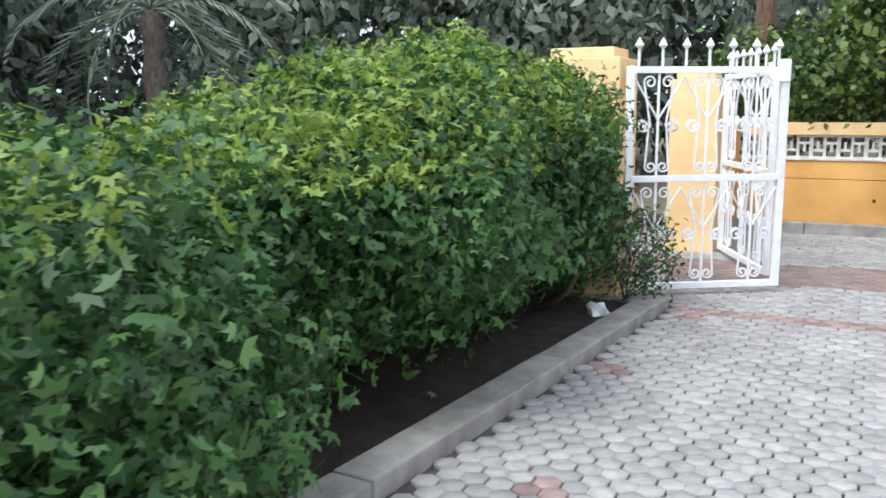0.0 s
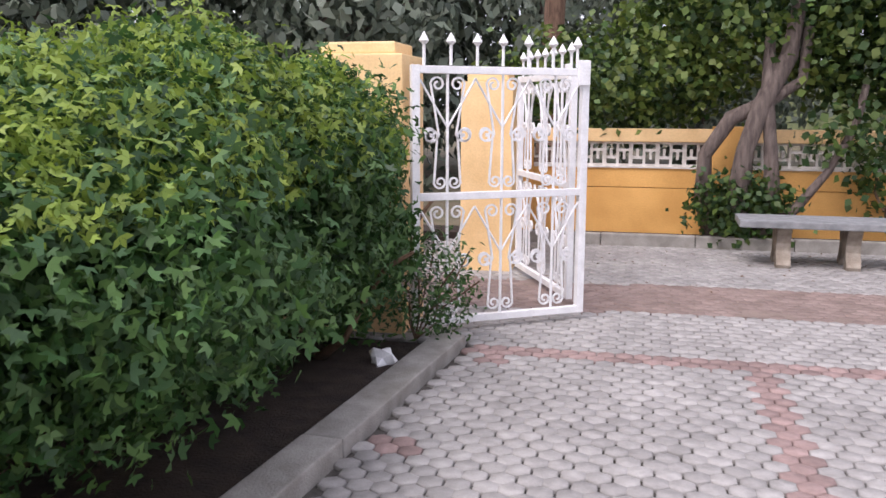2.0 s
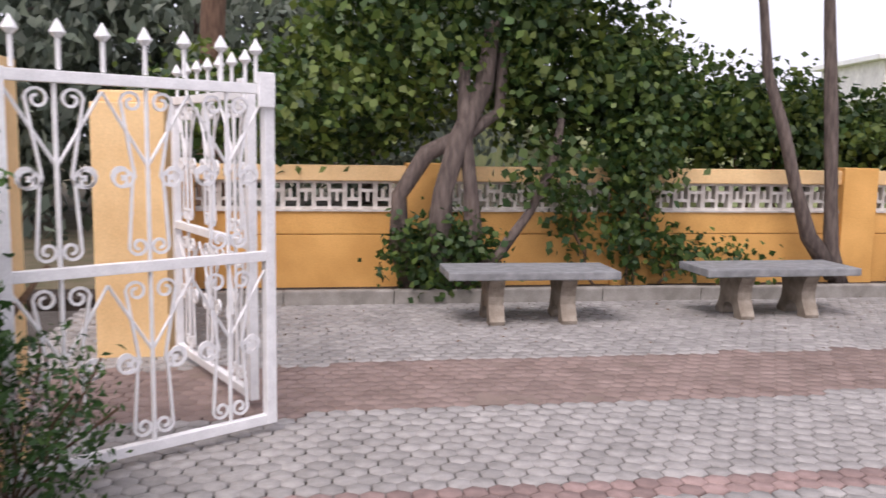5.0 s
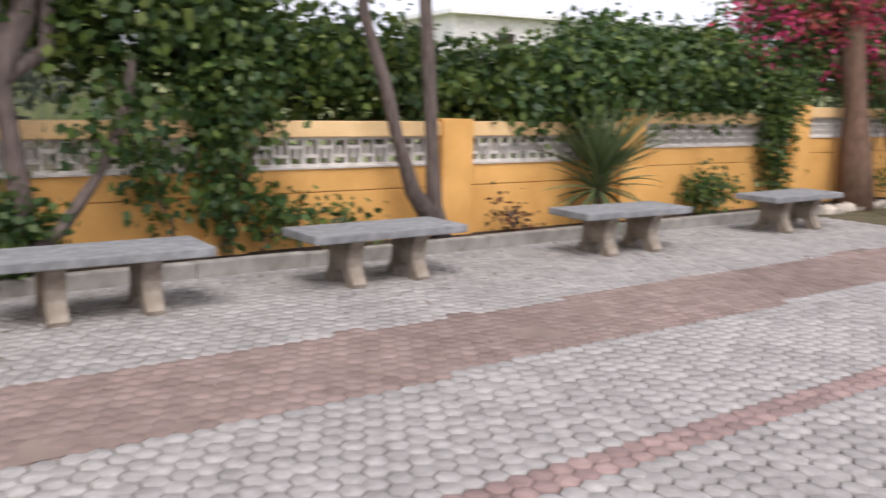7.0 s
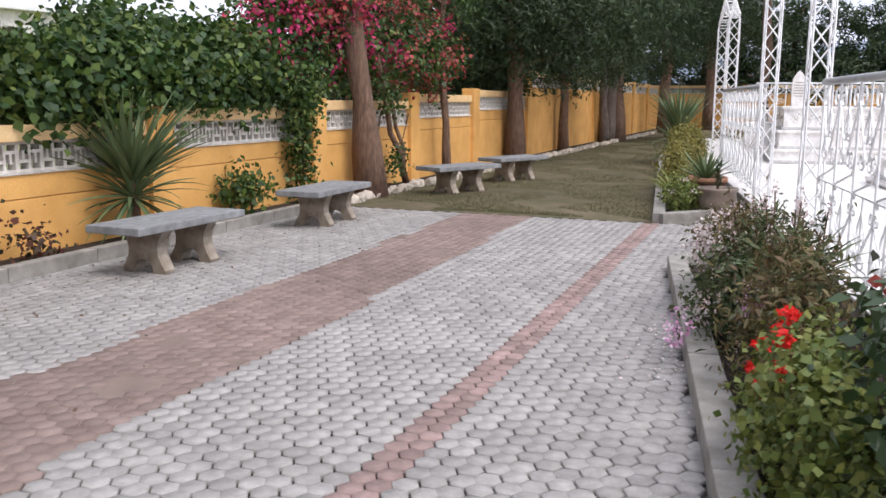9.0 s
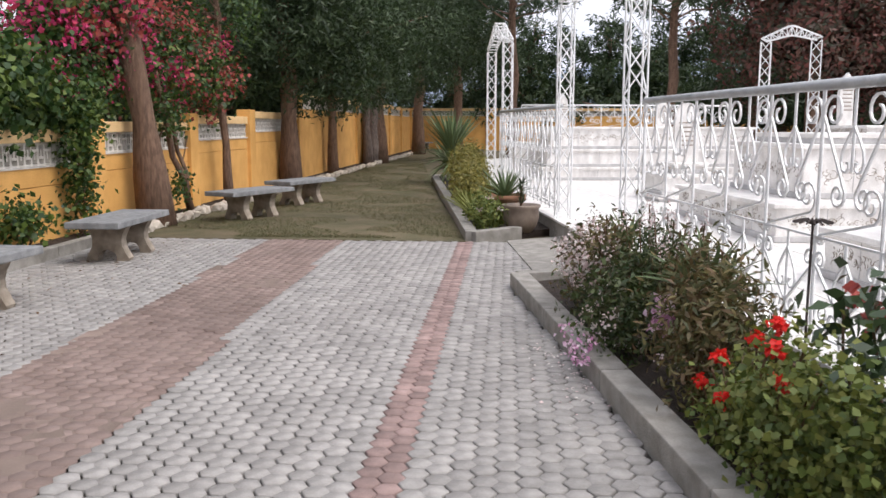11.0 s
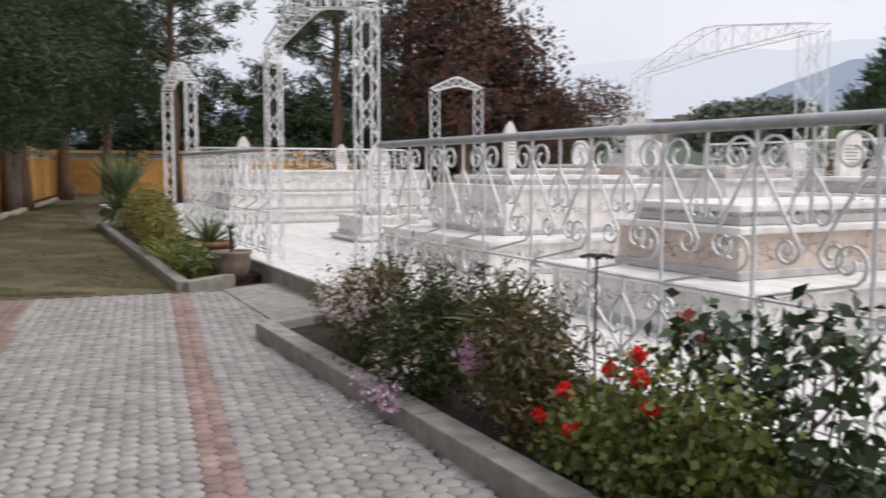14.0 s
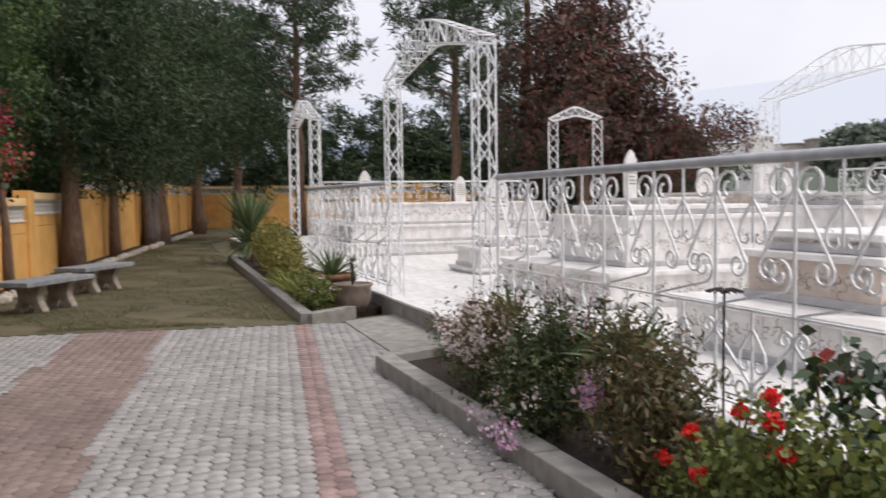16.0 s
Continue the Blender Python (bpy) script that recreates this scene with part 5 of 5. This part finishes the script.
clump_plant("olive brown leggy plant with narrow leaves", cem(-3.6, 0.76, 0.05).translation, [(0.15, 0.0, 0.40, 0.26, 0.22, 0.30), (-0.22, 0.0, 0.48, 0.24, 0.2, 0.26), (-0.42, 0.05, 0.3, 0.2, 0.2, 0.24), (0.2, 0, 0.68, 0.16, 0.14, 0.12)], 4600, OLIVELEAF, 0.06, [([(0.18, 0.2, 0.40, 0.09, 0.06, 0.09)], 150, PINKFLOWER, 0.042, "lilac pink flower heads"), ([(0.0, 0.12, 0.3, 0.4, 0.16, 0.2)], 60, PALEFLOWER, 0.026, "pale small flowers")], 20, ratio=0.28, spread=0.08)
clump_plant("low dark green groundcover in the flower bed", cem(-2.1, 0.5, 0.05).translation, [(k * 0.49, k * 0.075, 0.03, 0.24, 0.2, 0.05) for k in range(-5, 5)], 4200, DEEPLEAF, 0.035, [], 2, "groundcover", spread=0.04)
t = thing("aloe", "spiky green aloe rosette in the flower bed", "plant", cem(-3.42, 0.7, 0.55))
sword_plant(t, 30, 0.40, 0.04, SWORD, droop=0.25, upright=0.4)
part("stem", Shape().tube([(0, 0, -0.52), (0, 0, 0.05)], 0.03, 7), STEM, t)
t = thing("aloe", "young yucca tuft in the flower bed", "plant", cem(-1.72, 0.65, 0.6))
sword_plant(t, 12, 0.28, 0.045, SWORD, droop=0.1, upright=0.8)
part("stem", Shape().tube([(0, 0, -0.57), (0, 0, 0.05)], 0.025, 7), STEM, t)
clump_plant("sprawling seedling by the terrace edge", cem(-0.1, 0.45, 0.03).translation, [(0.0, 0.0, 0.2, 0.18, 0.14, 0.18), (0.7, 0.05, 0.22, 0.16, 0.12, 0.16)], 420, BEDLEAF, 0.045, [], 6)
gb = [(0.0, -0.02, 0.24, 0.22, 0.17, 0.20), (-0.35, -0.02, 0.44, 0.22, 0.16, 0.24), (-0.75, -0.08, 0.40, 0.34, 0.18, 0.26), (0.1, 0.05, 0.16, 0.2, 0.14, 0.12), (-0.45, 0.04, 0.22, 0.36, 0.13, 0.18)]
t = clump_plant("bushy geranium with bright scarlet flower heads", cem(-4.45, 0.88, 0.05).translation, gb, 4200, GERANIUM, 0.036, [], 16, "geranium", ratio=0.95, clump=5, spread=0.06)
for u_, v_, z in ((-4.41, 1.02, 0.45), (-4.46, 1.03, 0.29), (-4.97, 1.02, 0.51), (-4.87, 1.0, 0.70), (-4.9, 1.01, 0.61), (-4.68, 0.99, 0.60), (-4.21, 1.02, 0.29)):
    q_ = (cem(u_, v_, 0).translation - cem(-4.45, 0.88, 0.05).translation)
    x, y, z = q_.x, q_.y, z - 0.01
    foliage("flower_head", t, REDFLOWER, [(x, y, z, 0.028, 0.028, 0.02)], 60, 0.027, "scarlet flower head", clump=4, spread=0.008, shell=0.5, ratio=0.9, lump=0)
    part("flower_stalk", Shape().tube([(x * 0.7, y * 0.6, max(0.02, z - 0.25)), (x, y, z)], 0.004, 4), STEM, t)
clump_plant("glossy dark leaved shrub with a few red leaves", cem(-5.15, 0.66, 0.05).translation, [(0.0, 0.0, 0.35, 0.26, 0.22, 0.32), (0.32, 0.02, 0.68, 0.16, 0.12, 0.14), (-0.1, 0.0, 0.76, 0.14, 0.12, 0.16), (-0.42, 0.0, 0.78, 0.2, 0.12, 0.18), (-0.5, 0.0, 0.4, 0.2, 0.14, 0.22)], 900, GLOSSLEAF, 0.075, [([(0.36, 0.0, 0.78, 0.1, 0.08, 0.06)], 36, CORAL, 0.05, "red young leaves")], 16, "flowering_plant", ratio=0.55, clump=4, spread=0.07)
clump_plant("leafy green foliage at the geranium foot", cem(-5.1, 0.78, 0.05).translation, [(0.0, 0.0, 0.16, 0.4, 0.24, 0.15), (-0.6, 0, 0.14, 0.4, 0.24, 0.14)], 1500, GERANIUM, 0.045, [], 6, ratio=0.9)
t = thing("grass_tuft", "arching tuft of long ornamental grass", "grass", cem(-5.85, 0.45, 0.05))
sword_plant(t, 120, 0.75, 0.012, SWORD, droop=0.7, upright=0.8, name="tuft_foliage")
t = thing("garden_stake", "thin rusty stake with a dark wire dish", "stake", cem(-3.55, 0.2, 0.05))
part("stake_rod", Shape().tube([(0, 0, -0.05), (0.005, 0, 0.5), (0, 0, 0.92)], 0.007, 6), RUST, t)
dish = Shape()
for i in range(16):
    a = i * 2 * math.pi / 16
    dish.tube([(0, 0, 0.91), (0.05 * math.cos(a), 0.05 * math.sin(a), 0.935), (0.10 * math.cos(a), 0.10 * math.sin(a), 0.92)], 0.006, 4)
tagged(part("wire_dish", dish, RUST, t), kind="stuff")
t = thing("flower_pot", "terracotta pot hidden among the bed plants", "pot", cem(-3.75, 0.8, 0.05))
part("pot_body", Shape().lathe([(0.0, 0.0), (0.09, 0.0), (0.12, 0.2), (0.135, 0.2), (0.135, 0.25), (0.115, 0.25), (0.10, 0.2), (0, 0.2)], 18), TERRACOTTA, t, "", True)
# fallen petals on the pavers
pp = np.stack([rng.normal(3.2, 0.5, 90), np.zeros(90), np.full(90, 0.006)], 1)
pp[:, 1] = 4.02 + SL * (pp[:, 0] - 1.4) + np.abs(rng.normal(0.08, 0.14, 90))
v, q = leaves(pp, np.tile([0.0, 0, 1.0], (90, 1)), 0.022, 0.8, 1, 0.0, 0.3)
tagged(part("fallen_petals", quads_mesh("fallen_petals", v, q), PALEFLOWER), "pale fallen petals on the pavers", "petals", kind="stuff")
ll = np.stack([rng.uniform(-3.4, 8.8, 260), rng.uniform(4.6, 9.7, 260), np.full(260, 0.006)], 1)
ll[:, 1] = 9.7 - np.abs(rng.normal(0, 1.2, 260))
v, q = leaves(ll, np.tile([0.0, 0, 1.0], (260, 1)), 0.04, 0.45, 1, 0.0, 0.35)
tagged(part("fallen_leaves", quads_mesh("fallen_leaves", v, q), STEM), "dry brown fallen leaves on the pavers", "leaves", kind="stuff")

# ================= pot bed =================
def yucca(label, base, h, n, L, w, name="yucca", skirt=True, upright=0.25):
    t = thing(name, label, "plant", pose(*base))
    part("trunk", Shape().tube([(0, 0, -0.03), (0.02, 0, h * 0.5), (0, 0, h)], [0.07, 0.055, 0.05], 9), BARK, t)
    sword_plant(t, n, L, w, SWORD, (0, 0, h), 0.18, upright)
    if skirt:
        sword_plant(t, n // 2, L * 0.8, w, SWORD, (0, 0, h * 0.75), 0.35, -0.7, "lower_leaves")
    return t


yucca("tall spiky yucca against the wall", (5.0, 9.95, 0.07), 0.6, 110, 1.05, 0.05, upright=0.55)
yucca("tall spiky yucca at the lawn edge", (19.6, 6.15, 0.0), 0.75, 90, 1.25, 0.055, upright=0.95)
yucca("spiky yucca in the pot bed", (20.6, 6.3, 0.0), 0.4, 40, 0.8, 0.045, upright=0.7)


def pot(label, base, prof, m, top):
    t = thing("flower_pot", label, "pot", pose(*base))
    part("pot_body", Shape().lathe(prof, 24), m, t, "", True)
    part("potting_soil", Shape().lathe([(0.0, top), (prof[-2][0] * 0.9, top)], 20), SOIL, t)
    return t


pot("brown glazed urn shaped pot with a cactus", (9.95, 4.58, 0.012), [(0.0, 0), (0.15, 0), (0.22, 0.1), (0.25, 0.22), (0.24, 0.32), (0.27, 0.36), (0.265, 0.38), (0.24, 0.38), (0.22, 0.33), (0.20, 0.3)], URN, 0.33)
t = thing("cactus", "short dark spiky plant in the urn", "plant", pose(9.95, 4.58, 0.34))
part("stem", Shape().tube([(0, 0, -0.01), (0, 0, 0.3)], 0.02, 7), STEM, t)
for k in range(4):
    sword_plant(t, 14, 0.15, 0.02, GLOSSLEAF, (0, 0, 0.06 + 0.09 * k), 0.1, 0.3, "leaf_whorl")
pot("terracotta pot with an agave", (10.75, 4.8, 0.045), [(0.0, 0), (0.20, 0), (0.27, 0.34), (0.30, 0.34), (0.30, 0.42), (0.27, 0.42), (0.25, 0.36)], TERRACOTTA, 0.37)
t = thing("agave", "spiky agave rosette in a terracotta pot", "plant", pose(10.75, 4.8, 0.42))
sword_plant(t, 34, 0.55, 0.05, SWORD, droop=0.12, upright=0.25)
clump_plant("yellow green leafy shrub in the pot bed", (13.6, 5.4, 0.04), [(0, 0, 0.45, 0.7, 0.35, 0.4), (1.2, 0.1, 0.55, 0.7, 0.35, 0.5), (-0.9, 0, 0.35, 0.4, 0.3, 0.3), (2.6, 0.2, 0.55, 0.8, 0.35, 0.5), (4.2, 0.35, 0.5, 0.7, 0.35, 0.5)], 9000, YELLOWLEAF, 0.075, [], 10, "shrub")
t = thing("lily_clump", "green strap leaved lily clump", "plant", pose(11.2, 5.25, 0.04))
for dx, dy in ((0, 0), (0.45, 0.1), (-0.4, -0.05), (0.9, 0.15), (1.3, 0.25)):
    sword_plant(t, 26, 0.55, 0.03, GERANIUM, (dx, dy, 0), 0.35, 0.75, "strap_leaves")
clump_plant("low green leafy plant with white flowers", (9.95, 5.0, 0.04), [(0, 0, 0.22, 0.34, 0.2, 0.2), (0.3, 0.1, 0.25, 0.3, 0.2, 0.2)], 1500, GERANIUM, 0.07, [([(0, 0, 0.32, 0.3, 0.2, 0.12)], 60, PALEFLOWER, 0.03, "small white flowers")], 6, "flowering_plant")

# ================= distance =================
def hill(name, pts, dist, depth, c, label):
    """A ridge seen across the valley: heights by bearing; c is its glowing haze colour."""
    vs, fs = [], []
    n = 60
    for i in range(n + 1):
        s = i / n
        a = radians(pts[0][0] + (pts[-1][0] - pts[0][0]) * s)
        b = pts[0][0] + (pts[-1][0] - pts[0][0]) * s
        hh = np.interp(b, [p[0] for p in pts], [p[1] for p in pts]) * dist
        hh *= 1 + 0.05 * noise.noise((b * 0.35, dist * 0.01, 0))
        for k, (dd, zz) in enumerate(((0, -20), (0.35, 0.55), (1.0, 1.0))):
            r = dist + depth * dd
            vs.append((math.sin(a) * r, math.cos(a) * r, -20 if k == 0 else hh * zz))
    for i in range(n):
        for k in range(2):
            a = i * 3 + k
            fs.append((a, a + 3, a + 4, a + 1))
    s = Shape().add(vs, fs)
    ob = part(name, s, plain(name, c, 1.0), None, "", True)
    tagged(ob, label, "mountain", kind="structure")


# distance haze is painted into these ridge colours, paler the farther they stand
hill("mountain_far", [(60, 0.09), (84, 0.115), (100, 0.145), (112, 0.13), (122, 0.15), (134, 0.16), (150, 0.18), (165, 0.1)], 2300, 500, (0.54, 0.55, 0.60), "mountain range painted in pale blue haze")
hill("mountain_mid", [(60, 0.04), (90, 0.065), (104, 0.10), (114, 0.05), (119, 0.045), (127, 0.085), (134, 0.14), (146, 0.12), (165, 0.06)], 1500, 300, (0.24, 0.275, 0.34), "mountain ridge painted in blue grey haze")
hill("hill_near", [(60, 0.015), (95, 0.03), (112, 0.04), (118, 0.03), (122, 0.012), (135, 0.02), (165, 0.02)], 900, 120, (0.15, 0.18, 0.215), "wooded hill with blue grey haze in its colour")
hill("valley_slope", [(98, 0.03), (108, 0.052), (118, 0.067), (128, 0.06), (150, 0.045)], 130, 160, (0.10, 0.115, 0.085), "wooded valley slope in a glowing green grey")
for i in range(22):
    a = radians(108 + i * 1.15)
    d = 270 + rng.uniform(0, 110)
    t = thing("house", "distant pale house in the valley", "house", pose(math.sin(a) * d, math.cos(a) * d, 0.052 * d - 1.2, 0, 0, rng.uniform(0, 90)))
    w_, hh = rng.uniform(4, 8), rng.uniform(2.6, 4.6)
    part("wall", Shape().box(-w_, w_, -4, 4, -7, hh), (MARBLE, MARBLE_PINK, CONCRETE)[i % 3], t)
    part("roof", Shape().box(-w_ - 0.4, w_ + 0.4, -4.4, 4.4, hh, hh + 0.4), (MARBLE_PINK, CONCRETE)[i % 2], t)
    for x in (-0.6, 0.1):
        part("window", Shape().box(w_ * x, w_ * x + 1.4, -4.06, -3.98, 0.9, 2.2), RUST, t)
t = thing("minaret", "distant slim white tower", "tower", pose(math.sin(radians(119.3)) * 160, math.cos(radians(119.3)) * 160, 8.2))
part("shaft", Shape().tube([(0, 0, 0), (0, 0, 6.5), (0, 0, 8.5)], [0.45, 0.35, 0.05], 8), WHITEIRON, t)
part("base", Shape().box(-2.2, 2.2, -2.2, 2.2, -6, 3.6), MARBLE, t)
for i in range(10):
    a = radians(124.3 + i * 0.68)
    d = 180 + rng.uniform(0, 14)
    tree("distant dark broadleaf tree in the valley", (math.sin(a) * d, math.cos(a) * d, 4.2), 8, 0.4, [(0, 0, 7.2, 2.9, 2.9, 3.4), (1.8, 1, 4.6, 2.9, 2.9, 3.0)], FARLEAF_HAZE, 1800, 1.1, BARK_GREY, name="tree", limbs=2, clump=8, spread=0.5, ratio=0.7)

# ================= single pavers nearest the walk =================
v, q = hexes_arrays([(hex_pos(a, b)[0] + (mid3[0] - hex_pos(a, b)[0]) * 0.075, hex_pos(a, b)[1] + (mid3[1] - hex_pos(a, b)[1]) * 0.075, 0.0) for a, b in ((0, 0), (1, 0), (0, 1))])
paver_mesh = quads_mesh("paver", v, q)
for x, y, z in pieces:
    ob = part("paver", paver_mesh, PAVER_PIECE, pavement)
    ob.matrix_basis = pose(x, y, z)
